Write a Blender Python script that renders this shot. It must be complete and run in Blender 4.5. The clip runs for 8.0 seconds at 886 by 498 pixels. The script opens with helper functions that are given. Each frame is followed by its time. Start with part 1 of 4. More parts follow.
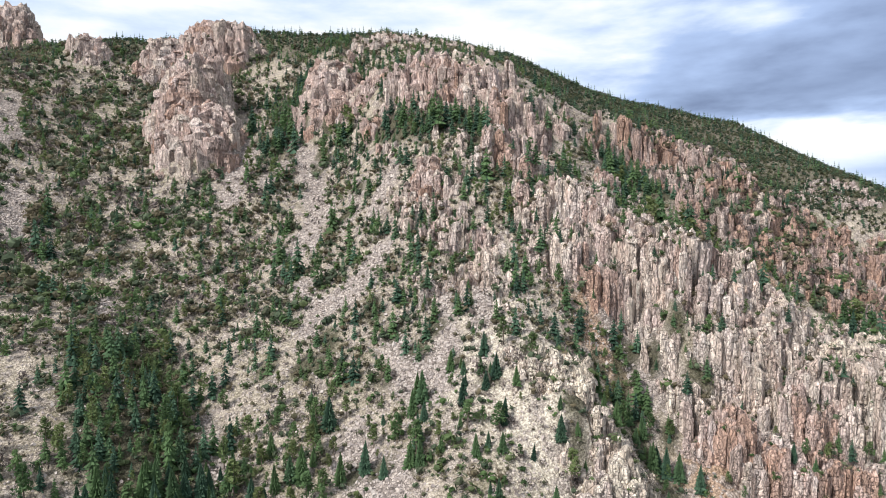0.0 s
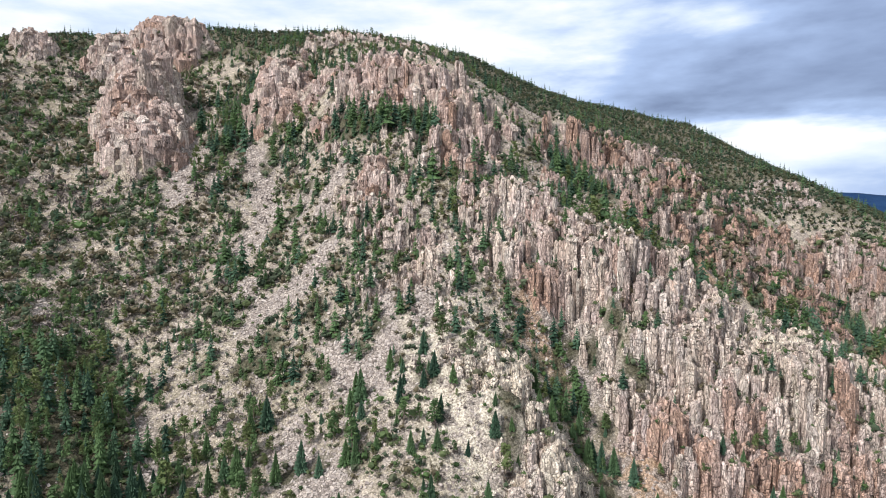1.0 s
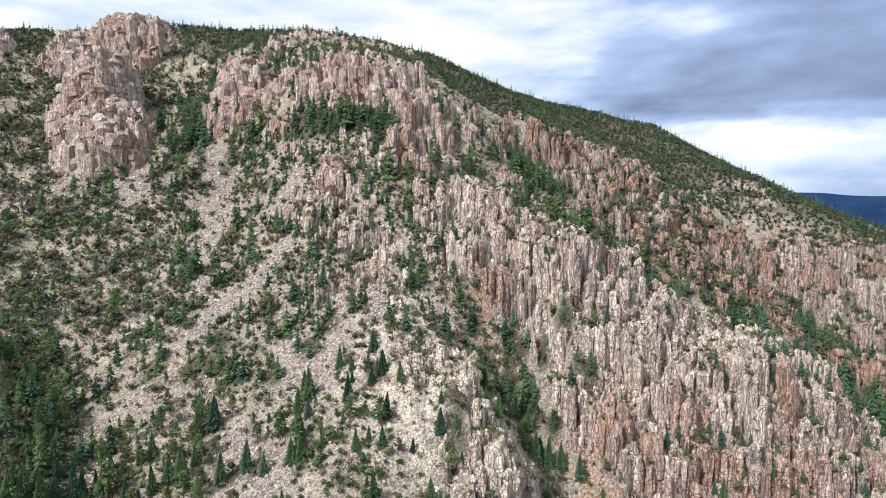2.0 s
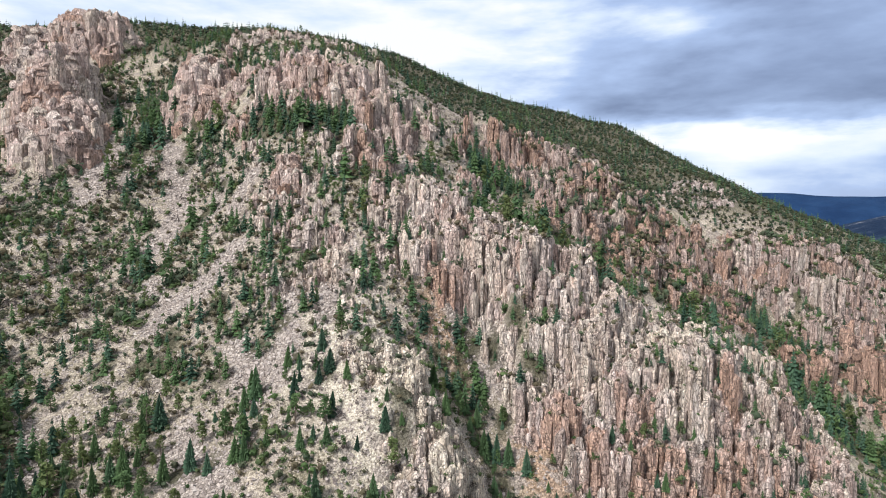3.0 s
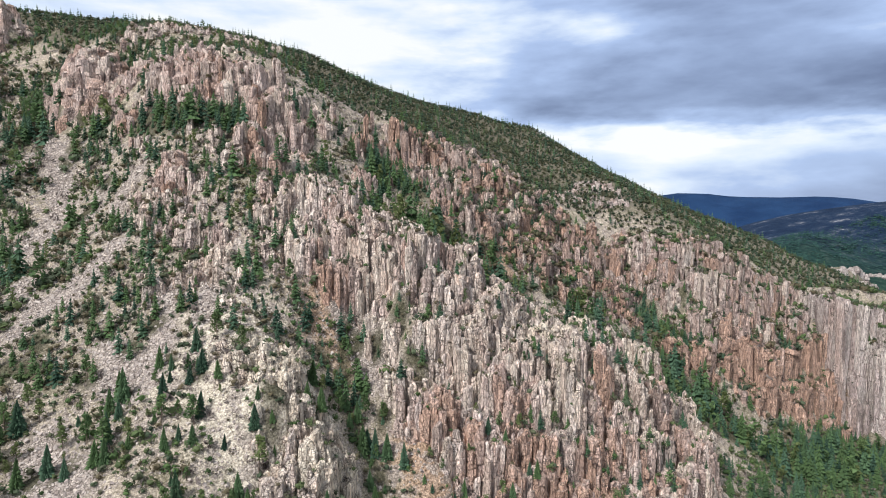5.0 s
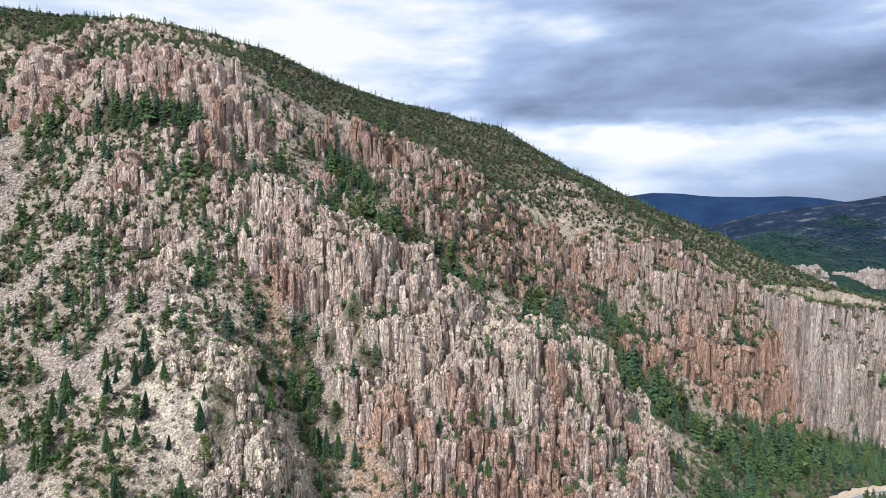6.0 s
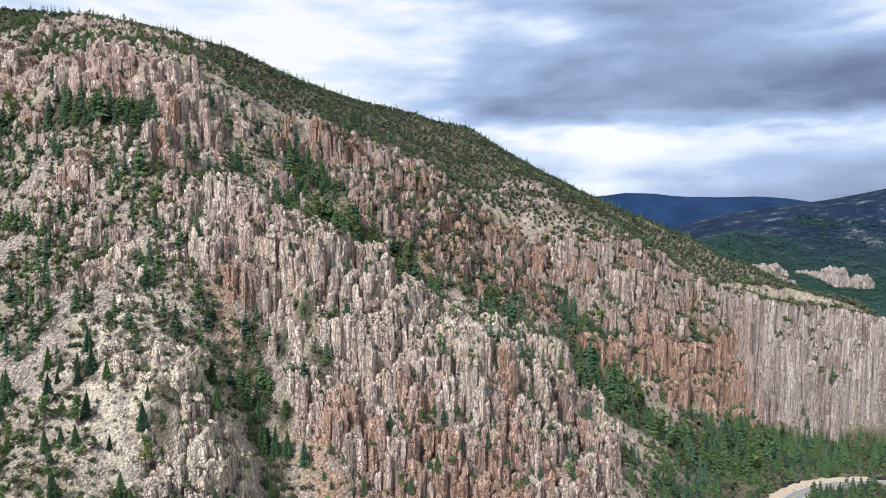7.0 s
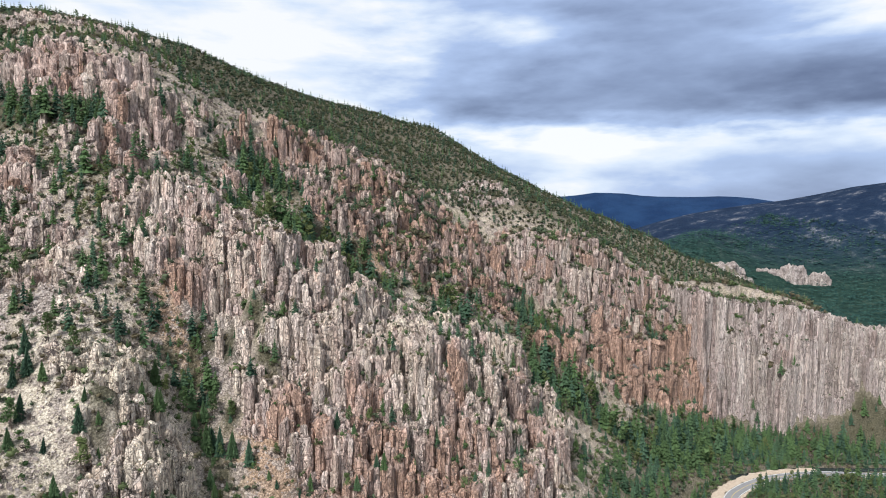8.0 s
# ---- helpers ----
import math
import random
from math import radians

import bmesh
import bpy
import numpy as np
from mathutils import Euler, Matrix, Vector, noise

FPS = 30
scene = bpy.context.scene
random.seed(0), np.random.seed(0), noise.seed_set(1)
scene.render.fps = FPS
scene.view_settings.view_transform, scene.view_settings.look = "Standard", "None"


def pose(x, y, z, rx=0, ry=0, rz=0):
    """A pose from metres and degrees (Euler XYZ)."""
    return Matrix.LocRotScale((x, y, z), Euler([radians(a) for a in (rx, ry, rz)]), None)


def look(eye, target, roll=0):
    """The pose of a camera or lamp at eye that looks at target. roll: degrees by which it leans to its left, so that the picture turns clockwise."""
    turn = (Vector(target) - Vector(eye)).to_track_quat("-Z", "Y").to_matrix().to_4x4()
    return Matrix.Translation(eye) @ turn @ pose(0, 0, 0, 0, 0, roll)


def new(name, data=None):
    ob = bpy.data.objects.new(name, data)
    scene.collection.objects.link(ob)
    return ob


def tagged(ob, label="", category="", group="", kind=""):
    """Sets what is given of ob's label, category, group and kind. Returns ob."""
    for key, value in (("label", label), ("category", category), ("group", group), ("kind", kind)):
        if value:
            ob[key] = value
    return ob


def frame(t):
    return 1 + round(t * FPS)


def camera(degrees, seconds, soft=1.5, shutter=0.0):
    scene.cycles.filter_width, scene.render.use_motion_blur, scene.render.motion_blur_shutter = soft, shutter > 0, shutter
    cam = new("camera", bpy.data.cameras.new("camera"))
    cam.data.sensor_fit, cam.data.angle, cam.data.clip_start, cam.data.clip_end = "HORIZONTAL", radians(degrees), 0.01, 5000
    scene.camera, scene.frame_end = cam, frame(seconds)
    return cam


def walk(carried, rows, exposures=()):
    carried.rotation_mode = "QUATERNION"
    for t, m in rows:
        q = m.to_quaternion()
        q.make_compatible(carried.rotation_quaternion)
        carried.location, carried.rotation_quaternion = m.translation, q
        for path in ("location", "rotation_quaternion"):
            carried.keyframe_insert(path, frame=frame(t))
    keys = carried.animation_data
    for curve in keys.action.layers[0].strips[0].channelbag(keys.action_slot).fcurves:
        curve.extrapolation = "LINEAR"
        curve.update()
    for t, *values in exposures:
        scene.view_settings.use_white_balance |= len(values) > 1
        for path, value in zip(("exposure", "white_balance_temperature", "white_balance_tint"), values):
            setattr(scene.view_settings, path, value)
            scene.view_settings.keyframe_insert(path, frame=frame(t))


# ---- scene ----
cam = camera(69.8, 8.0, soft=1.0)
METRES, EYE, TILT, LEAN, TURN = 80.0, 155.0, -3.4, 0.0, 0.0
ROWS = [
    (0.0, 0.0, 0.0, 0.0, 0.0, 0.0, -0.0),
    (0.5, 0.059, -0.0106, -0.001, -1.36, -0.03, 0.07),
    (1.0, 0.1204, -0.0242, -0.0019, -2.84, -0.07, 0.13),
    (1.5, 0.1797, -0.0391, -0.0031, -4.03, -0.1, 0.18),
    (3.0, 0.3625, -0.0924, -0.0062, -6.77, -0.17, 0.25),
    (3.5, 0.42, -0.1121, -0.0084, -8.55, -0.19, 0.33),
    (4.0, 0.4787, -0.1336, -0.0098, -9.79, -0.22, 0.38),
    (4.5, 0.5369, -0.1563, -0.0122, -11.38, -0.24, 0.44),
    (6.0, 0.709, -0.2328, -0.0161, -14.65, -0.33, 0.62),
    (6.5, 0.7654, -0.2595, -0.0178, -15.64, -0.36, 0.63),
    (7.0, 0.8221, -0.287, -0.0201, -16.72, -0.39, 0.67),
    (7.5, 0.8782, -0.3151, -0.0226, -17.88, -0.41, 0.77),
    (8.0, 0.9341, -0.3441, -0.0245, -19.1, -0.45, 0.82),
]
walk(cam, [(t, pose(0, 0, EYE, TILT, LEAN, TURN) @ pose(METRES * x, METRES * y, METRES * z, 90 + pitch, roll, yaw)) for t, x, y, z, yaw, pitch, roll in ROWS], exposures=[(0.0, 0.18), (8.0, 0.06)])

# ---------------------------------------------------------------- light
SUN_AZ, SUN_EL = 232.0, 47.0  # compass bearing from +y towards +x, and height
sun_way = Vector((math.sin(radians(SUN_AZ)) * math.cos(radians(SUN_EL)), math.cos(radians(SUN_AZ)) * math.cos(radians(SUN_EL)), math.sin(radians(SUN_EL))))
sun = new("sun", bpy.data.lights.new("sun", "SUN"))
sun.data.energy, sun.data.angle, sun.data.color = 5.5, radians(10), (1.0, 0.985, 0.965)
sun.matrix_world = look(sun_way * 900, (0, 0, 0))


class Nodes:
    """Short hand for node trees."""

    def __init__(self, tree):
        self.tree = tree
        tree.nodes.clear()

    def add(self, kind, **values):
        n = self.tree.nodes.new(kind)
        for key, v in values.items():
            if key in n.inputs.keys():
                self.put(n.inputs[key], v)
            elif key == "sky_type":
                n.sky_type = v
            elif key == "sun_disc":
                n.sun_disc = v
            elif key == "sun_elevation":
                n.sun_elevation = v
            elif key == "sun_rotation":
                n.sun_rotation = v
            elif key == "operation":
                n.operation = v
            elif key == "attribute_name":
                n.attribute_name = v
            elif key == "feature":
                n.feature = v
            else:
                raise ValueError(key)
        return n

    def put(self, socket, v):
        if isinstance(v, bpy.types.NodeSocket):
            self.tree.links.new(v, socket)
        else:
            socket.default_value = v

    def math(self, op, a, b=0.0, c=0.0, clamp=False):
        n = self.tree.nodes.new("ShaderNodeMath")
        n.operation, n.use_clamp = op, clamp
        for i, v in enumerate((a, b, c)):
            self.put(n.inputs[i], v)
        return n.outputs[0]

    def ramp(self, fac, *stops):
        n = self.tree.nodes.new("ShaderNodeValToRGB")
        while len(n.color_ramp.elements) < len(stops):
            n.color_ramp.elements.new(1.0)
        for e, (p, c) in zip(n.color_ramp.elements, stops):
            e.position, e.color = p, (c, c, c, 1) if isinstance(c, (int, float)) else (*c, 1)
        self.put(n.inputs[0], fac)
        return n.outputs[0]

    def mix(self, fac, a, b, blend="MIX"):
        n = self.tree.nodes.new("ShaderNodeMix")
        n.data_type, n.blend_type = "RGBA", blend
        for i, v in ((0, fac), (6, a), (7, b)):
            self.put(n.inputs[i], (*v, 1) if isinstance(v, tuple) and len(v) == 3 else v)
        return n.outputs[2]

    def noise(self, vector, scale, detail=4.0, rough=0.55, distort=0.0):
        n = self.tree.nodes.new("ShaderNodeTexNoise")
        self.put(n.inputs["Vector"], vector)
        for key, v in (("Scale", scale), ("Detail", detail), ("Roughness", rough), ("Distortion", distort)):
            n.inputs[key].default_value = v
        return n.outputs[0]


def make_sky():
    world = bpy.data.worlds.new("overcast_sky")
    world.use_nodes = True
    scene.world = world
    k = Nodes(world.node_tree)
    sky = k.add("ShaderNodeTexSky", sky_type="NISHITA", sun_disc=False, sun_elevation=radians(SUN_EL), sun_rotation=radians(SUN_AZ))
    way = k.add("ShaderNodeTexCoord").outputs["Generated"]
    sep = k.add("ShaderNodeSeparateXYZ", Vector=way)
    # lumpy layers of cloud, a dark bank with a ragged lower edge to the north-east, a white band below it
    drawn = k.add("ShaderNodeVectorMath", operation="MULTIPLY_ADD")
    k.put(drawn.inputs[0], way)
    drawn.inputs[1].default_value, drawn.inputs[2].default_value = (1.0, 1.0, 3.6), (4.3, 1.9, 0.6)
    big = k.noise(drawn.outputs[0], 2.6, 7.0, 0.52, 0.1)
    fine = k.noise(drawn.outputs[0], 7.0, 6.0, 0.52, 0.1)
    heavy = k.add("ShaderNodeVectorMath", operation="DOT_PRODUCT")
    k.put(heavy.inputs[0], way)
    heavy.inputs[1].default_value = (0.616, 0.788, 0.0)
    wobble = k.math("MULTIPLY", k.math("SUBTRACT", fine, 0.5), 0.07)
    edge = k.math("ADD", sep.outputs[2], wobble)
    bank = k.ramp(k.math("ADD", heavy.outputs["Value"], k.math("MULTIPLY", k.math("SUBTRACT", big, 0.5), 0.16)), (0.87, 0.0), (0.965, 1.0))
    under = k.ramp(edge, (0.105, 0.0), (0.15, 1.0))
    band = k.math("MULTIPLY", k.ramp(edge, (0.06, 0.0), (0.09, 1.0)), k.ramp(edge, (0.105, 1.0), (0.14, 0.0)))
    cover = k.math("ADD", k.math("ADD", k.math("MULTIPLY", big, 0.70), 0.02), k.math("MULTIPLY", fine, 0.28))
    cover = k.math("ADD", cover, k.math("SUBTRACT", k.math("MULTIPLY", k.math("MULTIPLY", bank, under), k.ramp(edge, (0.16, 0.26), (0.30, 0.17))), k.math("MULTIPLY_ADD", bank, -0.05, 0.08)))
    cover = k.math("SUBTRACT", cover, k.math("MULTIPLY", band, 0.015))
    cover = k.math("ADD", cover, k.ramp(edge, (0.055, 0.075), (0.10, 0.0)))
    cloud = k.ramp(cover, (0.41, (0.95, 0.975, 1.0)), (0.48, (0.71, 0.82, 0.99)), (0.57, (0.43, 0.56, 0.84)), (0.86, (0.125, 0.165, 0.29)))
    blue = k.mix(1.0, sky.outputs[0], (0.1, 0.1, 0.1), "MULTIPLY")
    both = k.mix(0.93, blue, cloud)
    bg = k.add("ShaderNodeBackground", Color=both, Strength=1.0)
    out = k.add("ShaderNodeOutputWorld")
    k.tree.links.new(bg.outputs[0], out.inputs[0])


make_sky()


# ---------------------------------------------------------------- materials
def material(name, build, rough=0.9, thin=0.0, gloss=0.25):
    m = bpy.data.materials.new(name)
    m.use_nodes = True
    k = Nodes(m.node_tree)
    bsdf = k.add("ShaderNodeBsdfPrincipled", Roughness=rough)
    bsdf.inputs["Specular IOR Level"].default_value = gloss
    out = k.add("ShaderNodeOutputMaterial")
    k.tree.links.new(bsdf.outputs[0], out.inputs[0])
    colour, height, strength, dist = build(k)
    k.put(bsdf.inputs["Base Color"], colour)
    if height is not None:
        bump = k.add("ShaderNodeBump", Strength=strength, Distance=dist, Height=height)
        k.tree.links.new(bump.outputs[0], bsdf.inputs["Normal"])
    if thin:
        back = k.add("ShaderNodeBsdfTranslucent", Color=colour)
        both = k.add("ShaderNodeMixShader")
        both.inputs[0].default_value = thin
        k.tree.links.new(bsdf.outputs[0], both.inputs[1])
        k.tree.links.new(back.outputs[0], both.inputs[2])
        k.tree.links.new(both.outputs[0], out.inputs[0])
    return m


def rock_nodes(k):
    pos = k.add("ShaderNodeNewGeometry").outputs["Position"]
    tint = k.add("ShaderNodeAttribute", attribute_name="tint").outputs["Fac"]
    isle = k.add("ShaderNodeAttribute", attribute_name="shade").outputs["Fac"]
    up = k.add("ShaderNodeSeparateXYZ", Vector=k.add("ShaderNodeNewGeometry").outputs["True Normal"]).outputs[2]
    tall = k.add("ShaderNodeVectorMath", operation="MULTIPLY")
    k.put(tall.inputs[0], pos)
    tall.inputs[1].default_value = (1, 1, 0.16)
    streak = k.noise(tall.outputs[0], 0.55, 5.0, 0.65)
    broad = k.noise(pos, 0.045, 4.0, 0.6)
    grain = k.noise(pos, 1.3, 6.0, 0.7)
    lump = k.noise(pos, 0.42, 6.0, 0.68)
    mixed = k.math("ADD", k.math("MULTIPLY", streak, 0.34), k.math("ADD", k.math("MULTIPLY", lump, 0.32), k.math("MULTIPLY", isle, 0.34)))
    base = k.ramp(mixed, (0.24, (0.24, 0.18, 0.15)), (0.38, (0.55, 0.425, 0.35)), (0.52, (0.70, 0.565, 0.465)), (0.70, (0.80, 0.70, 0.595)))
    grey = k.mix(k.ramp(broad, (0.45, 0.0), (0.62, 0.6)), base, (0.66, 0.57, 0.515))
    patch = k.noise(pos, 0.022, 3.0, 0.5)
    grey = k.mix(k.ramp(patch, (0.50, 0.0), (0.62, 0.55)), grey, (0.70, 0.595, 0.475))
    warm = k.math("ADD", tint, k.math("MULTIPLY", k.math("SUBTRACT", k.noise(pos, 0.09, 5.0, 0.65), 0.5), 1.1))
    rosy = k.mix(k.ramp(warm, (0.0, 0.0), (0.45, 0.8)), grey, k.ramp(mixed, (0.28, (0.21, 0.145, 0.125)), (0.48, (0.52, 0.375, 0.332)), (0.66, (0.72, 0.575, 0.525))))
    orange = k.mix(k.ramp(warm, (0.42, 0.0), (0.9, 0.85)), rosy, k.ramp(grain, (0.3, (0.35, 0.195, 0.135)), (0.7, (0.62, 0.40, 0.285))))
    cream = k.mix(k.ramp(k.math("MULTIPLY", warm, -1.0), (0.40, 0.0), (0.9, 0.7)), orange, (0.80, 0.71, 0.55))
    dirt = k.mix(k.ramp(grain, (0.28, 0.5), (0.42, 0.0)), cream, (0.16, 0.13, 0.11))
    slim = k.add("ShaderNodeVectorMath", operation="MULTIPLY")
    k.put(slim.inputs[0], pos)
    slim.inputs[1].default_value = (0.46, 0.46, 0.035)
    warp = k.add("ShaderNodeVectorMath", operation="ADD")
    k.put(warp.inputs[0], slim.outputs[0])
    k.put(warp.inputs[1], k.add("ShaderNodeTexNoise", Vector=pos, Scale=0.5).outputs["Color"])
    tone = k.add("ShaderNodeSeparateXYZ", Vector=k.add("ShaderNodeTexVoronoi", Vector=warp.outputs[0], Scale=1.0).outputs["Color"])
    hue = k.ramp(tone.outputs[0], (0.0, (0.66, 0.45, 0.36)), (0.25, (0.62, 0.47, 0.40)), (0.5, (0.68, 0.60, 0.47)), (0.75, (0.55, 0.49, 0.49)), (1.0, (0.74, 0.64, 0.54)))
    bright = k.ramp(tone.outputs[1], (0.0, 0.72), (1.0, 1.14))
    dirt = k.mix(k.ramp(warm, (-0.0, 0.26), (0.4, 0.05)), dirt, hue)
    dirt = k.mix(1.0, dirt, bright, "MULTIPLY")
    ash = k.add("ShaderNodeAttribute", attribute_name="ash").outputs["Fac"]
    dirt = k.mix(ash, dirt, k.mix(1.0, k.ramp(mixed, (0.28, (0.20, 0.17, 0.165)), (0.48, (0.43, 0.375, 0.36)), (0.66, (0.60, 0.545, 0.515))), bright, "MULTIPLY"))
    joint = k.add("ShaderNodeTexVoronoi", feature="DISTANCE_TO_EDGE", Vector=warp.outputs[0], Scale=1.0).outputs["Distance"]
    dirt = k.mix(k.math("MULTIPLY", k.ramp(joint, (0.010, 0.95), (0.045, 0.0)), k.ramp(k.noise(pos, 0.13, 3.0, 0.6), (0.42, 0.15), (0.58, 1.0))), dirt, (0.10, 0.08, 0.07))
    block = k.add("ShaderNodeVectorMath", operation="MULTIPLY")
    k.put(block.inputs[0], pos)
    block.inputs[1].default_value = (0.75, 0.75, 0.34)
    crack = k.add("ShaderNodeTexVoronoi", feature="DISTANCE_TO_EDGE", Vector=block.outputs[0], Scale=1.0).outputs["Distance"]
    dirt = k.mix(k.math("MULTIPLY", k.ramp(crack, (0.008, 0.32), (0.04, 0.0)), k.ramp(k.noise(pos, 0.11, 3.0, 0.6), (0.38, 0.15), (0.55, 1.0))), dirt, (0.13, 0.105, 0.09))
    ledge = k.math("ADD", up, k.math("MULTIPLY", k.math("SUBTRACT", grain, 0.5), 0.5))
    dirt = k.mix(k.ramp(ledge, (0.72, 0.0), (0.95, 0.4)), dirt, k.ramp(k.noise(pos, 0.9, 5.0, 0.75), (0.35, (0.10, 0.09, 0.055)), (0.50, (0.36, 0.30, 0.255)), (0.66, (0.56, 0.49, 0.43))))
    dirt = k.mix(1.0, dirt, k.ramp(k.noise(tall.outputs[0], 1.9, 5.0, 0.72), (0.38, 0.62), (0.60, 1.32)), "MULTIPLY")
    dirt = k.mix(1.0, dirt, (1.0, 1.0, 1.02), "MULTIPLY")
    level = k.add("ShaderNodeVectorMath", operation="MULTIPLY")
    k.put(level.inputs[0], pos)
    level.inputs[1].default_value = (0.35, 0.35, 2.2)
    beds = k.noise(level.outputs[0], 0.8, 3.0, 0.6)
    h = k.math("ADD", k.math("MULTIPLY", grain, 0.6), k.math("ADD", k.math("MULTIPLY", streak, 0.8), k.math("MULTIPLY", beds, 0.5)))
    h = k.math("ADD", h, k.ramp(joint, (0.0, 0.0), (0.10, 0.35)))
    h = k.math("ADD", h, k.ramp(crack, (0.0, 0.0), (0.08, 0.45)))
    return dirt, h, 1.0, 1.5


def ground_nodes(k):
    pos = k.add("ShaderNodeNewGeometry").outputs["Position"]
    wood = k.add("ShaderNodeAttribute", attribute_name="forest").outputs["Fac"]
    scree = k.add("ShaderNodeAttribute", attribute_name="scree").outputs["Fac"]
    far = k.add("ShaderNodeAttribute", attribute_name="distance").outputs["Fac"]
    spruce = k.add("ShaderNodeAttribute", attribute_name="spruce").outputs["Fac"]
    n1 = k.noise(pos, 0.08, 6.0, 0.65)
    n2 = k.noise(pos, 1.3, 7.0, 0.75)
    stones = k.add("ShaderNodeTexVoronoi", Vector=pos, Scale=0.9)
    rims = k.add("ShaderNodeTexVoronoi", feature="DISTANCE_TO_EDGE", Vector=pos, Scale=0.9).outputs["Distance"]
    n3 = k.noise(pos, 0.35, 5.0, 0.75)
    soil = k.ramp(k.math("ADD", k.math("MULTIPLY", n2, 0.6), k.math("MULTIPLY", n3, 0.4)), (0.38, (0.075, 0.068, 0.045)), (0.46, (0.25, 0.21, 0.165)), (0.54, (0.44, 0.375, 0.305)), (0.64, (0.72, 0.63, 0.52)))
    grass = k.mix(k.ramp(n1, (0.45, 0.0), (0.65, 0.45)), soil, k.ramp(n2, (0.3, (0.09, 0.09, 0.045)), (0.7, (0.20, 0.185, 0.10))))
    pale = k.add("ShaderNodeAttribute", attribute_name="pale").outputs["Fac"]
    grass = k.mix(k.math("MULTIPLY", pale, 0.7), grass, k.ramp(n2, (0.38, (0.17, 0.14, 0.105)), (0.47, (0.52, 0.455, 0.37)), (0.6, (0.78, 0.71, 0.59))))
    rust = k.add("ShaderNodeAttribute", attribute_name="rust").outputs["Fac"]
    grass = k.mix(k.math("MULTIPLY", rust, 0.65), grass, k.ramp(n2, (0.38, (0.14, 0.085, 0.055)), (0.6, (0.52, 0.33, 0.22))))
    stone = k.mix(k.add("ShaderNodeSeparateXYZ", Vector=stones.outputs["Color"]).outputs[0], (0.22, 0.18, 0.16), (0.50, 0.43, 0.38))
    stone = k.mix(k.ramp(rims, (0.02, 0.8), (0.10, 0.0)), stone, (0.07, 0.06, 0.052))
    talus = k.mix(k.math("MAXIMUM", scree, k.ramp(k.noise(pos, 0.2, 4.0, 0.6), (0.50, 0.0), (0.56, 0.75))), grass, stone)
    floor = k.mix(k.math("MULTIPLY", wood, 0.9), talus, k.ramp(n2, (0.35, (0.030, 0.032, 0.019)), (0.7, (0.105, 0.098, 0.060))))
    # woods turn bluer far off: distance haze put into the base colour
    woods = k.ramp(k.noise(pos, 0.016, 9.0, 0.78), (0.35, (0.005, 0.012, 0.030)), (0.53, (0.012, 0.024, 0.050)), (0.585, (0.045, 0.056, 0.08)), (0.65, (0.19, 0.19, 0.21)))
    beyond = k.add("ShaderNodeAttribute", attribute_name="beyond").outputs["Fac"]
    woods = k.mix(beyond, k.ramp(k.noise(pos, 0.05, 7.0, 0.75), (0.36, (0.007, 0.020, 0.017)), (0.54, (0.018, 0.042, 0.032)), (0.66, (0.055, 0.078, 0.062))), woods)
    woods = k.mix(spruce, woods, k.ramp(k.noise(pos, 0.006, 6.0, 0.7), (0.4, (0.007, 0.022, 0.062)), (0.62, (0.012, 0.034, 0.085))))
    floor = k.mix(1.0, floor, k.ramp(k.noise(pos, 2.4, 4.0, 0.7), (0.38, 0.62), (0.62, 1.28)), "MULTIPLY")
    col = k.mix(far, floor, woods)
    h = k.math("ADD", n2, k.math("MULTIPLY", stones.outputs["Distance"], -0.8))
    return col, h, 1.0, 0.8


STONE = material("talus_stone", lambda k: (k.mix(k.noise(k.add("ShaderNodeNewGeometry").outputs["Position"], 2.0), k.ramp(k.add("ShaderNodeNewGeometry").outputs["Random Per Island"], (0.0, (0.15, 0.12, 0.11)), (0.5, (0.36, 0.30, 0.27)), (1.0, (0.52, 0.46, 0.41))), (0.33, 0.29, 0.265)), None, 0, 0))
ROCK = material("weathered_rhyolite", rock_nodes)
GROUND = material("stony_hillside", ground_nodes, gloss=0.04)


def leaf_nodes(dark, light, olive=None, scale=0.6):
    """Leaves that differ a little from one another and more from plant to plant."""
    def build(k):
        pos = k.add("ShaderNodeNewGeometry").outputs["Position"]
        isle = k.add("ShaderNodeNewGeometry").outputs["Random Per Island"]
        own = k.math("FRACT", k.math("ADD", k.add("ShaderNodeObjectInfo").outputs["Random"], k.add("ShaderNodeAttribute", attribute_name="own").outputs["Fac"]))
        n = k.noise(pos, scale, 4.0, 0.7)
        f = k.math("ADD", k.math("MULTIPLY", n, 0.45), k.math("ADD", k.math("MULTIPLY", isle, 0.25), k.math("MULTIPLY", own, 0.35)))
        col = k.ramp(f, (0.28, dark), (0.85, light))
        if olive:
            hue = k.math("FRACT", k.math("MULTIPLY", own, 7.31))
            wide = k.math("MULTIPLY", k.noise(pos, 0.04, 2.0, 0.5), 0.5)
            col = k.mix(k.ramp(k.math("ADD", hue, wide), (0.55, 0.0), (1.15, 1.0)), col, k.mix(f, tuple(0.35 * c for c in olive), olive))
        return col, None, 0, 0
    return build


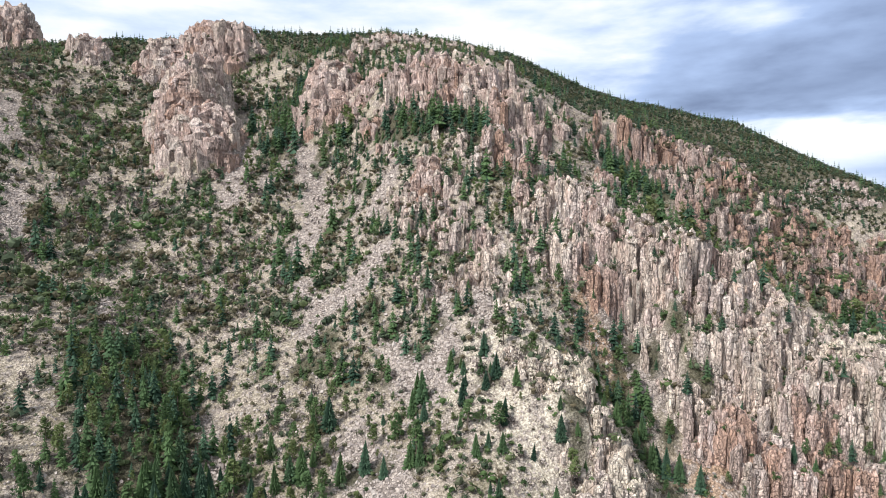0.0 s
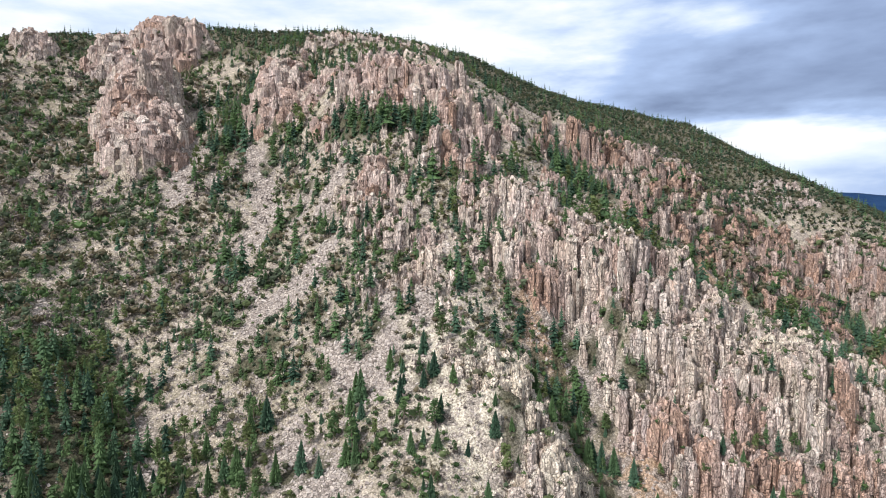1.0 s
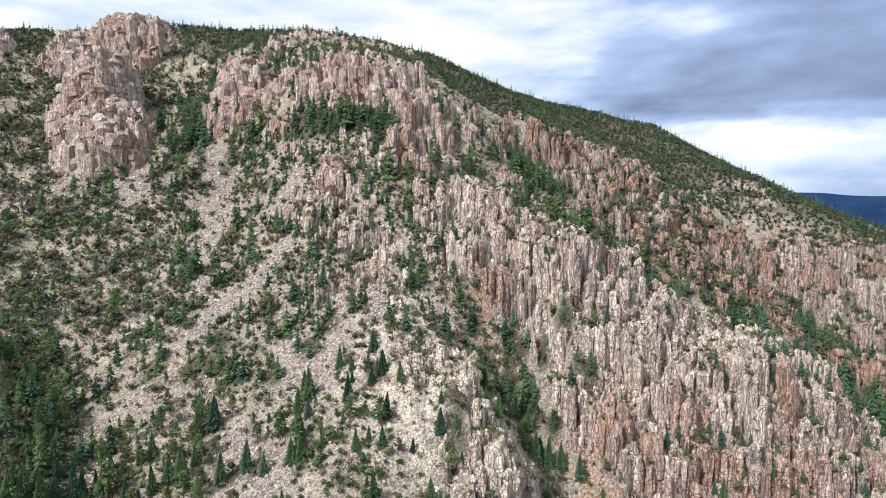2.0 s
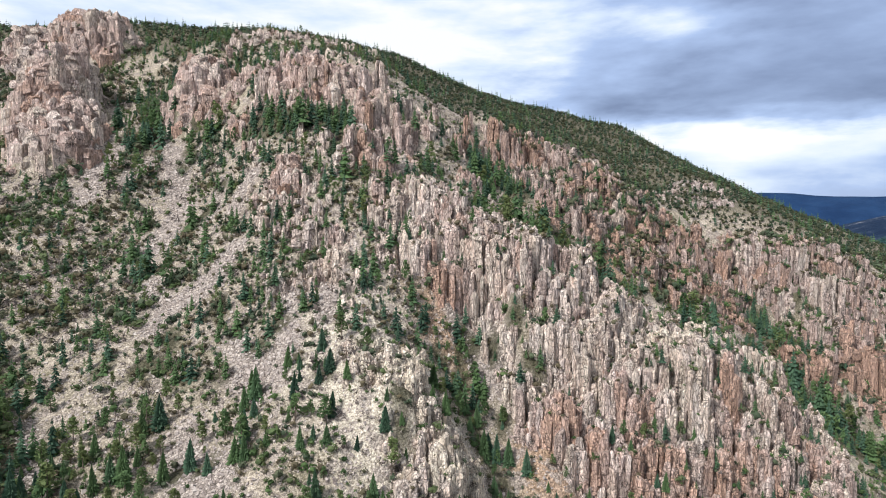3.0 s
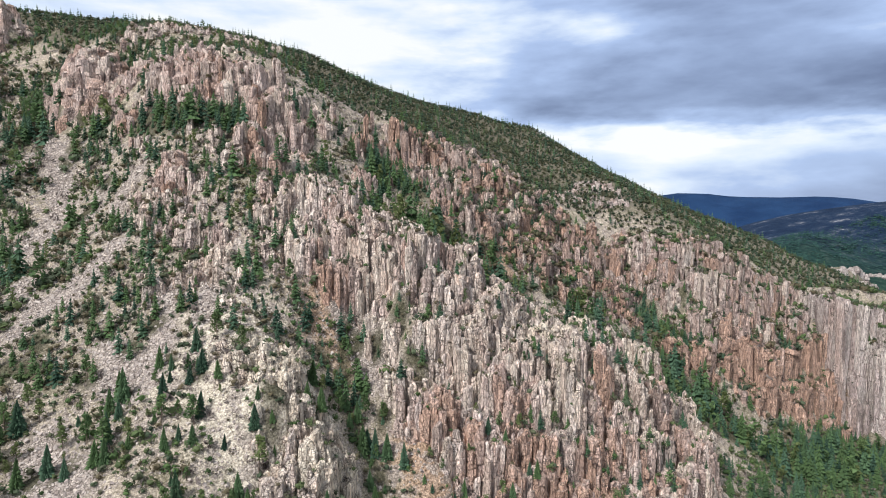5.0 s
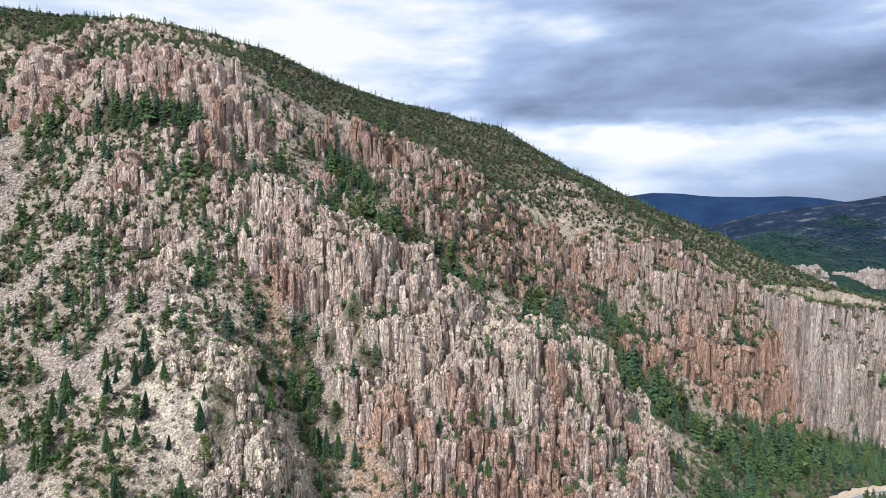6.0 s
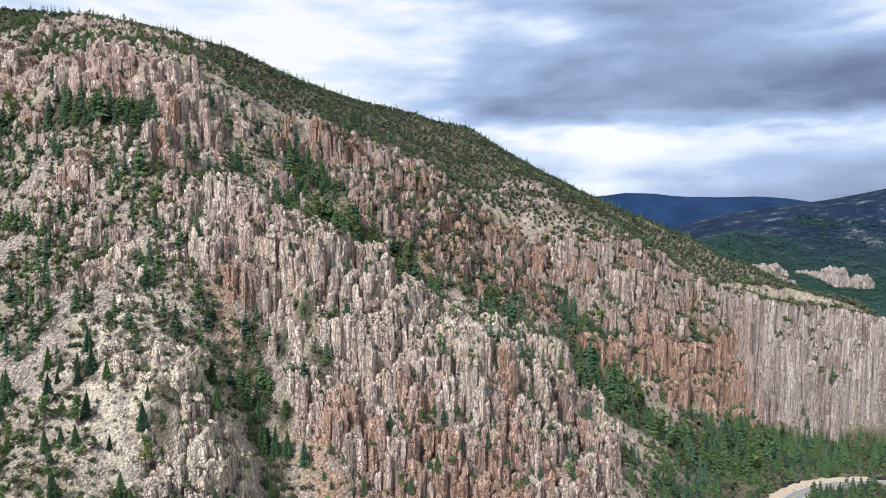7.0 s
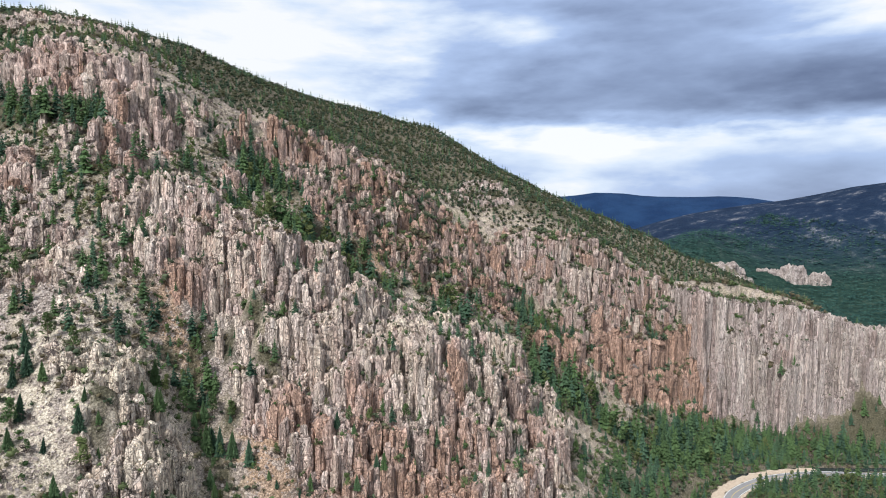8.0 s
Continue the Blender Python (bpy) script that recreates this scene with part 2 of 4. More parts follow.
FIR = material("fir_needles", leaf_nodes((0.015, 0.040, 0.026), (0.090, 0.165, 0.100), (0.11, 0.19, 0.075)), 0.8, 0.35)
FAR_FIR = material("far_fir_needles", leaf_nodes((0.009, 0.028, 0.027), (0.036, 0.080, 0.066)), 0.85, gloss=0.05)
JUNIPER = material("juniper_needles", leaf_nodes((0.016, 0.030, 0.018), (0.066, 0.098, 0.056), (0.10, 0.105, 0.055)), 0.85, 0.35)
PINE = material("pine_needles", leaf_nodes((0.042, 0.082, 0.032), (0.145, 0.225, 0.09), (0.17, 0.21, 0.08)), 0.8, 0.35)
SCRUB = material("oak_scrub_leaves", leaf_nodes((0.036, 0.056, 0.034), (0.135, 0.17, 0.10), (0.19, 0.16, 0.10)), 0.85, 0.35)
BRUSH = material("bright_green_leaves", leaf_nodes((0.032, 0.062, 0.022), (0.115, 0.185, 0.065), (0.15, 0.19, 0.085)), 0.8, 0.35)
TWIG = material("bare_twigs", leaf_nodes((0.07, 0.055, 0.05), (0.20, 0.165, 0.15)), 0.9)
BARK = material("grey_brown_bark", lambda k: (k.ramp(k.noise(k.add("ShaderNodeNewGeometry").outputs["Position"], 3.0), (0.3, (0.06, 0.045, 0.035)), (0.7, (0.16, 0.125, 0.10))), None, 0, 0))


# ---------------------------------------------------------------- landform
# Lines of the land in metres, each a run of (x, y, z): valley, spurs, gullies, rims and feet of the cliffs.
VALLEY = [
    [(-500, -150, 10), (-150, -80, 3), (150, 20, 0), (300, 140, 0), (346, 240, 1)],
    [(346, 240, 1), (430, 245, 3), (530, 240, 2), (700, 200, 0), (800, 330, 2), (900, 500, 2), (1000, 700, 2)],
    [(-300, -400, 40), (200, -350, 40), (700, -200, 30)],
]
SLOPE_LEFT = [
    [(-160, 110, 66), (-60, 110, 46), (20, 115, 44), (90, 140, 22), (190, 155, 8), (260, 200, 4)],
    [(-70, 196, 82), (-25, 183, 80), (8, 174, 86)],
    [(-100, 226, 94), (-63, 227, 105), (-36, 226, 105), (9, 217, 110)],
    [(-125, 256, 115), (-97, 283, 128), (-76, 277, 129), (-54, 246, 114), (-27, 242, 122), (12, 245, 133)],
    [(-133, 303, 142), (-90, 306, 142), (-61, 307, 148), (-6, 267, 148), (-8, 290, 170)],
    [(-108, 338, 167), (-60, 338, 168), (-36, 337, 190)],
    [(-112, 367, 185), (-116, 384, 203), (-105, 425, 222), (-143, 480, 262)],
    [(-97, 180, 90), (-118, 216, 104), (-150, 255, 122), (-182, 332, 163), (-177, 355, 177), (-199, 420, 206), (-240, 500, 270)],
    [(-260, 180, 130), (-280, 300, 190), (-320, 450, 270)],
]
SPUR_LOW = [
    [(26, 213, 112), (36, 202, 108), (43, 192, 102), (51, 179, 84), (56, 168, 68)],
    [(18, 201, 106), (24, 179, 90), (33, 174, 84)],
    [(71, 233, 104), (60, 217, 87), (70, 202, 70), (74, 180, 45)],
]
FIN_FRONT = [
    [(48, 262, 154), (60, 264, 159), (68, 271, 162), (81, 255, 149), (111, 254, 137), (129, 260, 122), (148, 269, 111), (170, 266, 104), (188, 262, 95), (213, 258, 80), (238, 254, 42)],
    [(136, 238, 108), (152, 234, 106), (168, 238, 97), (191, 248, 80), (204, 237, 67)],
    [(53, 241, 124), (69, 238, 112), (84, 239, 129), (100, 237, 118), (115, 229, 110)],
    [(73, 216, 85), (93, 213, 87), (117, 218, 96), (151, 215, 97), (166, 210, 78), (186, 204, 56)],
    [(88, 195, 65), (112, 199, 66), (130, 202, 67), (162, 204, 60)],
    [(100, 172, 30), (190, 182, 22)],
]
GULLY_BACK = [
    [(80, 296, 152), (97, 294, 146), (125, 283, 124), (139, 290, 122), (160, 286, 112), (190, 296, 100), (225, 300, 80), (253, 290, 52), (294, 253, 15)],
]
WALL_BACK = [
    [(31, 297, 181), (54, 326, 189), (80, 312, 163), (122, 314, 157), (143, 305, 143)],
    [(43, 331, 205), (54, 341, 207), (64, 338, 200), (78, 354, 193)],
    [(62, 364, 219), (90, 373, 206), (110, 379, 205), (128, 378, 197), (152, 374, 187), (175, 374, 174), (198, 378, 162)],
    [(93, 352, 184), (133, 328, 161), (170, 344, 154), (215, 339, 118), (235, 322, 92), (252, 304, 72)],
    [(189, 389, 170), (212, 358, 140), (230, 374, 140), (256, 387, 145), (275, 378, 136), (294, 361, 128), (308, 366, 127), (335, 358, 118), (380, 354, 98)],
    [(256, 369, 121), (283, 358, 120)],
    [(260, 352, 84), (274, 342, 88)],
]
WALL_RIGHT = [
    [(289, 314, 72), (325, 324, 73), (360, 327, 74), (318, 336, 90), (350, 342, 82)],
    [(290, 300, 52), (329, 309, 36), (389, 313, 17), (414, 293, 15), (444, 272, 11), (482, 250, 6), (522, 244, 5)],
    [(388, 334, 96), (404, 323, 92), (430, 312, 90), (446, 303, 88), (470, 293, 80), (490, 283, 70), (510, 270, 44)],
    [(420, 390, 80), (468, 352, 76), (514, 318, 52)],
    [(289, 288, 28), (338, 286, 14), (367, 276, 7)],
]
SUMMIT = [
    [(-36, 340, 196), (0, 326, 204), (13, 330, 207)],
    [(-24, 374, 241), (-3, 371, 243), (14, 345, 227), (27, 353, 233)],
    [(-59, 400, 226), (-52, 454, 271), (-41, 471, 282), (0, 475, 278), (55, 501, 275), (84, 392, 216)],
    [(-330, 590, 372), (-255, 575, 325), (-170, 560, 312), (-60, 560, 306), (40, 560, 284), (130, 580, 263), (210, 615, 253), (300, 652, 244)],
    [(-150, 800, 270), (100, 800, 250), (330, 850, 170)],
    [(239, 446, 172), (290, 455, 178), (324, 427, 154)],
    [(150, 470, 216), (230, 540, 212)],
    [(330, 600, 208), (427, 545, 152), (463, 545, 142), (510, 545, 124), (535, 515, 104), (554, 501, 97), (610, 520, 82)],
    [(400, 440, 118), (450, 430, 100), (520, 440, 70)],
    [(480, 700, 130), (600, 640, 80), (700, 600, 50)],
]


def along(line, step):
    out = []
    for a, b in zip(line, line[1:]):
        a, b = np.array(a, float), np.array(b, float)
        n = max(1, int(np.linalg.norm(b - a) / step))
        out += [a + (b - a) * i / n for i in range(n)]
    return out + [np.array(line[-1], float)]


def landform():
    pts = np.array([p for group in (VALLEY, SLOPE_LEFT, SPUR_LOW, FIN_FRONT, GULLY_BACK, WALL_BACK, WALL_RIGHT, SUMMIT)
                    for line in group for p in along(line, 22 if abs(line[0][1] - 300) < 230 else 80)])
    keep = []
    for i, p in enumerate(pts):
        if all(np.hypot(*(p[:2] - pts[j, :2])) > 4 for j in keep):
            keep.append(i)
    pts = pts[keep]
    n = len(pts)
    d = np.hypot(pts[:, None, 0] - pts[None, :, 0], pts[:, None, 1] - pts[None, :, 1])
    a = np.zeros((n + 1, n + 1))
    a[:n, :n] = -d - 1.0 * np.eye(n)
    a[:n, n] = a[n, :n] = 1
    w = np.linalg.solve(a, np.append(pts[:, 2], 0))
    return pts, w


LAND_POINTS, LAND_WEIGHTS = landform()


def wave(x, y, size, seed=0):
    """Smooth value noise in about -1..1."""
    x, y = np.asarray(x, float) / size + seed * 17.3, np.asarray(y, float) / size + seed * 9.1
    i, j = np.floor(x), np.floor(y)
    u, v = x - i, y - j
    u, v = u * u * (3 - 2 * u), v * v * (3 - 2 * v)

    def h(a, b):
        s = np.sin(a * 127.1 + b * 311.7 + seed * 74.7) * 43758.5453
        return (s - np.floor(s)) * 2 - 1
    return (h(i, j) * (1 - u) + h(i + 1, j) * u) * (1 - v) + (h(i, j + 1) * (1 - u) + h(i + 1, j + 1) * u) * v


def smooth(a, b, x):
    t = np.clip((np.asarray(x, float) - a) / (b - a), 0, 1)
    return t * t * (3 - 2 * t)


def near_line(line, x, y):
    """Distance in plan from a run of points."""
    best = np.full(np.shape(x), 1e9)
    for a, b in zip(line, line[1:]):
        ax, ay, ux, uy = a[0], a[1], b[0] - a[0], b[1] - a[1]
        t = np.clip(((x - ax) * ux + (y - ay) * uy) / (ux * ux + uy * uy), 0, 1)
        best = np.minimum(best, np.hypot(x - ax - t * ux, y - ay - t * uy))
    return best


def hills(x, y):
    """The far country: a wide valley, a wooded hill and a mesa on the horizon."""
    east, north = x - 75, y + 27
    d, az = np.hypot(east, north), np.degrees(np.arctan2(east, north))
    base = 4 + 26 * smooth(1700, 2500, d) + 5 * wave(x, y, 300, 3)
    crest = np.interp(az, [20, 31, 34, 37, 41, 45, 54, 65, 90, 120], [30, 35, 55, 112, 150, 178, 242, 320, 330, 250])
    hill = (crest - 30) * np.exp(-((d - 2200) / 500.0) ** 2) * (1 + 0.05 * wave(x, y, 160, 5))
    mesa = np.interp(az, [-60, 10, 22, 29, 31, 33, 35, 37, 41, 43, 45, 48, 60], [150, 200, 215, 234, 246, 262, 254, 242, 232, 236, 226, 190, 160])
    far = (mesa - 30) * smooth(3300, 4250, d) * (1 + 0.02 * wave(x, y, 200, 6))
    spur = 62 * np.exp(-(near_line([(480, 640), (700, 800), (930, 1000), (1150, 1200)], x, y) / 120.0) ** 2) * (1 + 0.15 * wave(x, y, 60, 7))
    base = base + spur
    return base + np.maximum(hill, far) + np.minimum(hill, far) * 0.15


def land(x, y):
    x, y = np.asarray(x, float), np.asarray(y, float)
    z = np.empty(x.shape)
    fx, fy, fz = x.ravel(), y.ravel(), z.ravel()
    for s in range(0, fx.size, 20000):
        e = slice(s, s + 20000)
        d = np.hypot(fx[e, None] - LAND_POINTS[None, :, 0], fy[e, None] - LAND_POINTS[None, :, 1])
        fz[e] = LAND_WEIGHTS[-1] - d @ LAND_WEIGHTS[:-1]
    z = fz.reshape(x.shape)
    t = smooth(0, 1, np.hypot((x - 150) / 900.0, (y - 330) / 700.0) * 1.6 - 0.75)
    return z * (1 - t) + hills(x, y) * t


ROAD_LINE = [(180, 100), (262, 178), (300, 210), (326, 230.5), (336, 236), (350, 240.5), (370, 243), (400, 238), (450, 218), (560, 190), (700, 150)]
STREAM_LINE = [(200, 150), (262, 206), (300, 236), (322, 252), (343, 254), (365, 253), (400, 248), (450, 232), (560, 215), (700, 180)]


def bed(x, y, z):
    """The level bed of the road and the cut of the stream."""
    w = smooth(24, 11, near_line(ROAD_LINE, x, y)) * (z < 40)
    z = z * (1 - w) + 2.6 * w
    return z - 2.2 * smooth(6, 2.5, near_line(STREAM_LINE, x, y))


# ---- end of landform


def inside(poly, x, y):
    x, y = np.asarray(x, float), np.asarray(y, float)
    hit = np.zeros(x.shape, bool)
    for (ax, ay), (bx, by) in zip(poly, poly[1:] + poly[:1]):
        if ay != by:
            hit ^= ((ay > y) != (by > y)) & (x < (bx - ax) * (y - ay) / (by - ay) + ax)
    return hit


# Cliffs: outline in plan, warmth of colour (-1 cream .. 1 orange), words.
CLIFFS = {
    "front_cliff": ([(47, 240), (42, 262), (46, 284), (70, 300), (84, 318), (92, 305), (72, 272), (110, 264), (135, 270), (165, 284), (200, 262), (226, 264), (242, 250), (226, 225), (205, 195), (190, 172), (98, 172), (94, 200), (82, 207), (74, 226), (66, 236), (56, 236)], -0.02,
                    "pinkish grey columnar cliff with stepped pillars above talus"),
    "low_spur": ([(16, 205), (20, 216), (34, 216), (50, 209), (58, 197), (68, 180), (66, 155), (42, 155), (30, 180)], -0.72,
                 "cream weathered rock spur with broken blocky pillars"),
    "slope_outcrops": ([(-30, 330), (-22, 262), (-8, 232), (20, 224), (44, 236), (42, 262), (46, 284), (25, 288), (5, 316)], -0.05,
                       "low broken rock outcrops scattered over the wooded slope"),
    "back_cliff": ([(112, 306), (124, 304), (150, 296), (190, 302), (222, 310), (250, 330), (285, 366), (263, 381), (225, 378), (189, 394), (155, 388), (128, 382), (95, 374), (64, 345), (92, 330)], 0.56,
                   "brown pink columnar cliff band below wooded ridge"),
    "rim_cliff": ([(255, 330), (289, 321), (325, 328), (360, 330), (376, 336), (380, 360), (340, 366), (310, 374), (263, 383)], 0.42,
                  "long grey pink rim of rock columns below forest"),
    "orange_cliff": ([(240, 300), (285, 298), (329, 304), (380, 307), (378, 334), (360, 330), (325, 328), (289, 320), (258, 316)], 1.15,
                     "orange stained rock wall above the valley trees"),
    "palisade_cliff": ([(377, 313), (414, 288), (444, 266), (484, 243), (522, 246), (522, 280), (494, 300), (450, 316), (412, 336), (378, 348)], 0.10,
                       "tall pale grey palisade of upright rock columns"),
    "summit_cliff": ([(-42, 352), (-36, 330), (5, 316), (25, 288), (47, 287), (66, 332), (60, 352), (30, 356), (0, 384), (-22, 384), (-32, 372)], 0.30,
                     "high pink rock face with vertical joints under summit"),
    "scrub_crags": ([(215, 408), (236, 425), (255, 452), (282, 458), (298, 430), (284, 409), (262, 406)], 0.30,
                    "broken grey pink crags showing through juniper woods"),
    "upper_crags": ([(-72, 440), (-40, 440), (-5, 455), (20, 440), (40, 470), (10, 490), (-50, 480)], 0.1,
                    "pale pink crags near the mountain top among firs"),
}
# Build of each cliff: spacing of columns, width of a buttress, height of its steps, share of ground covered, joints.
BUILD = {
    "front_cliff": (2.1, 19.0, 1.3, 0.97, 1.0), "low_spur": (2.2, 10.0, 0.6, 0.62, 1.3), "slope_outcrops": (2.3, 10.0, 0.8, 0.43, 1.2),
    "back_cliff": (2.4, 15.0, 1.2, 0.92, 1.0), "rim_cliff": (2.3, 18.0, 1.3, 0.92, 0.8), "orange_cliff": (3.2, 26.0, 1.8, 0.97, 1.3),
    "palisade_cliff": (2.2, 20.0, 4.0, 1.0, 0.6), "summit_cliff": (3.1, 22.0, 1.3, 0.86, 0.8), "scrub_crags": (2.8, 12.0, 0.6, 0.72, 1.0), "upper_crags": (2.8, 18.0, 1.0, 0.65, 1.0),
}
# Broad single blocks that stand out among the columns: cliff, x, y, height of the top, half width.
BLOCKS = [("front_cliff", 147, 231, 107, 6.2), ("front_cliff", 157, 235, 106, 3.4), ("front_cliff", 192, 262, 99, 3.6), ("low_spur", 43, 192, 104.5, 2.8), ("low_spur", 36, 201, 110.5, 2.6), ("low_spur", 51, 178, 87, 3.4), ("low_spur", 28, 211, 113, 2.4),
          ("summit_cliff", 26, 349, 233, 5.5), ("summit_cliff", 14, 343, 230, 4.5), ("back_cliff", 152, 371, 191, 4.6), ("back_cliff", 128, 376, 201, 3.4), ("palisade_cliff", 379, 330, 99, 4.6)]
# Chief pillars of the cliffs: (x, y, height of the top, half width).
PILLARS = {
    "summit_cliff": [(14, 344, 230, 4.6), (27, 352, 236, 5.2), (43, 329, 211, 3.6), (53, 340, 211, 3.0), (64, 336, 205, 4.2), (62, 364, 223, 4.5), (-3, 371, 240, 5.5), (-20, 370, 238, 5.0), (4, 362, 235, 4.5), (37, 338, 214, 3.2)],
    "back_cliff": [(78, 353, 198, 2.6), (110, 379, 210, 3.4), (119, 376, 205, 3.0), (128, 377, 202, 3.2), (140, 375, 196, 3.4), (152, 372, 191, 4.6), (124, 318, 163, 4.4), (134, 314, 156, 3.6), (143, 309, 150, 4.2),
                   (158, 328, 154, 3.6), (170, 344, 159, 3.4), (184, 340, 148, 3.4), (198, 377, 166, 3.2), (215, 339, 123, 3.8), (224, 335, 117, 3.4), (100, 376, 209, 3.6)],
    "front_cliff": [(68, 271, 166, 3.8), (60, 264, 162, 3.2), (75, 257, 153, 3.0), (81, 254, 151, 3.2), (95, 255, 145, 3.2), (111, 254, 140, 3.2), (121, 256, 131, 3.0), (148, 233, 108, 4.4), (157, 235, 108, 3.8), (165, 238, 101, 3.4),
                    (148, 269, 114, 3.2), (170, 265, 107, 3.2), (188, 261, 99, 3.4), (202, 258, 90, 3.0), (213, 258, 84, 3.0)],
    "low_spur": [(43, 192, 105, 3.0), (36, 202, 111, 2.8), (51, 178, 88, 3.6), (46, 186, 96, 2.6), (29, 210, 113, 2.4)],
    "rim_cliff": [(256, 368, 126, 3.6), (283, 357, 125, 2.8), (294, 360, 131, 2.8), (275, 377, 140, 2.8), (264, 384, 146, 3.0), (308, 365, 129, 2.6), (322, 361, 125, 2.6), (335, 358, 120, 2.6), (350, 356, 113, 2.6)],
    "palisade_cliff": [(387, 334, 100, 4.2), (393, 329, 96, 2.8), (399, 325, 94, 2.6), (405, 322, 93, 2.8), (411, 319, 92, 2.4), (417, 316, 91, 2.8), (423, 313, 91, 2.5), (429, 311, 91, 2.8), (435, 308, 90, 2.5), (441, 305, 89, 2.8),
                       (448, 301, 88, 2.6), (455, 298, 86, 2.8), (462, 295, 84, 2.6), (469, 292, 81, 2.8), (476, 289, 78, 2.6), (483, 285, 74, 2.8)],
}
RUSTY = [(60, 236, 17), (95, 196, 22), (128, 198, 24), (165, 203, 20), (205, 225, 18), (35, 300, 12), (110, 180, 22), (150, 182, 24), (190, 190, 20), (382, 320, 14), (150, 300, 14), (230, 330, 18), (70, 262, 8)]  # iron-stained patches (x, y, radius)
# Buttes: centre, half widths, rise over the slope, words.
BUTTES = [
    ((-159, 408), (25, 36), 252, "rounded pink rock butte rising above scrub slope"),
    ((-143, 372), (25, 25), 214, "broad pink rock foot of the rounded butte"),
    ((-177, 498), (38, 24), 298, "broad pink summit butte with firs along its top"),
    ((-214, 494), (20, 18), 284, "reddish rock shoulder beside the summit butte"),
    ((-72, 392), (19, 26), 243, "tan pink butte with yellow lichen beside scree chute"),
    ((-45, 378), (14, 16), 229, "reddish rock shoulder joined to the tan butte"),
    ((-372, 545), (36, 24), 324, "pale rock knob on the wooded mountain shoulder"),
    ((-269, 490), (15, 11), 288, "small pink outcrop on the wooded mountain shoulder"),
    ((590, 522), (20, 14), 96, "pale grey outcrop on the wooded lower ridge"),
    ((628, 540), (18, 12), 87, "low pale outcrop on the wooded lower ridge"),
    ((1062, 908), (24, 24), 40, "distant pale rock outcrop above valley forest"),
    ((1090, 880), (27, 27), 50, "distant pale domed outcrop above valley forest"),
    ((1116, 850), (20, 20), 38, "distant pale rock outcrop above valley forest"),
    ((302, 650), (20, 9), 241, "pale crag on the ridge skyline"),
    ((-8, 288), (9, 9), 176, "narrow tan rock spike on the slope"),
    ((80, 312), (7, 7), 173, "lone rock pinnacle beside the wooded gully"),
]


def rock_rise(x, y):
    """Extra height of the buttes over the slope."""
    out = np.zeros(np.shape(x))
    for (cx, cy), (rx, ry), top, _ in BUTTES:
        h = top - float(land(np.array([cx]), np.array([cy]))[0])
        r = np.maximum(np.hypot((x - cx) / rx, (y - cy) / ry) + 0.12 * wave(x, y, 9, 4), 0)
        out = np.maximum(out, h * np.clip(1 - r ** 2.0, 0, 1) ** 0.75)
    return out


def any_cliff(x, y):
    m = np.zeros(np.shape(x), bool)
    for name, (poly, *_) in CLIFFS.items():
        if name not in ("slope_outcrops", "low_spur"):  # open slope with outcrops
            m |= inside(poly, x, y)
    return m | (rock_rise(x, y) > 0)


SCREES = [  # line down the slope, half width
    ([(-124, 395), (-116, 372), (-114, 345), (-112, 330)], 7),
    ([(-77, 358), (-70, 340), (-62, 319), (-64, 296), (-72, 285)], 8),
    ([(-86, 354), (-94, 343)], 6),
    ([(-23, 312), (-31, 294)], 4.5),
    ([(-40, 318), (-45, 298)], 4),
    ([(-27, 267), (-36, 250), (-50, 240)], 7),
    ([(-58, 262), (-52, 250)], 5),
    ([(-17, 222), (-10, 210), (-4, 199)], 7),
    ([(0, 236), (2, 215), (0, 203)], 5),
    ([(-78, 203), (-71, 190), (-66, 180)], 6),
    ([(-27, 190), (-24, 180), (-15, 175)], 7),
    ([(-267, 397), (-241, 349)], 8),
    ([(-214, 319), (-200, 298), (-190, 276)], 6),
    ([(-136, 252), (-128, 240)], 4),
    ([(20, 250), (14, 236), (14, 222)], 5),
    ([(67, 238), (73, 231), (79, 222)], 7),
    ([(262, 262), (268, 250), (270, 238)], 3.5),
    ([(283, 268), (292, 256), (297, 246)], 3.5),
]


SPUR_LINE = [(24, 206), (36, 192), (46, 176), (52, 150)]  # bare cream spur


def scree_amount(x, y):
    out = np.zeros(np.shape(x))
    for line, half in SCREES:
        out = np.maximum(out, smooth(half * 1.15, half * 0.7, near_line(line, x, y) + 0.45 * half * wave(x, y, 8, 11)))
    return out


FOREST_LINES = [
    ([(-62, 120), (-76, 165), (-97, 196), (-116, 218)], 19),
    ([(97, 296), (121, 295), (134, 289), (148, 280)], 10),
    ([(253, 290), (294, 266), (330, 274), (380, 287), (430, 264), (500, 238)], 15),
    ([(78, 286), (84, 312), (90, 338)], 6),
    ([(186, 291), (198, 282)], 5),
    ([(-90, 440), (-85, 405), (-95, 370)], 10),
    ([(65, 235), (62, 217), (74, 195)], 2.5),
    ([(-28, 338), (0, 322), (14, 326), (20, 312)], 7),
    ([(88, 345), (100, 335), (108, 322)], 7),
    ([(262, 350), (256, 335), (262, 318)], 8),
    ([(352, 228), (390, 222), (440, 205), (520, 190)], 14),
    ([(470, 262), (500, 244), (540, 232)], 12),
]


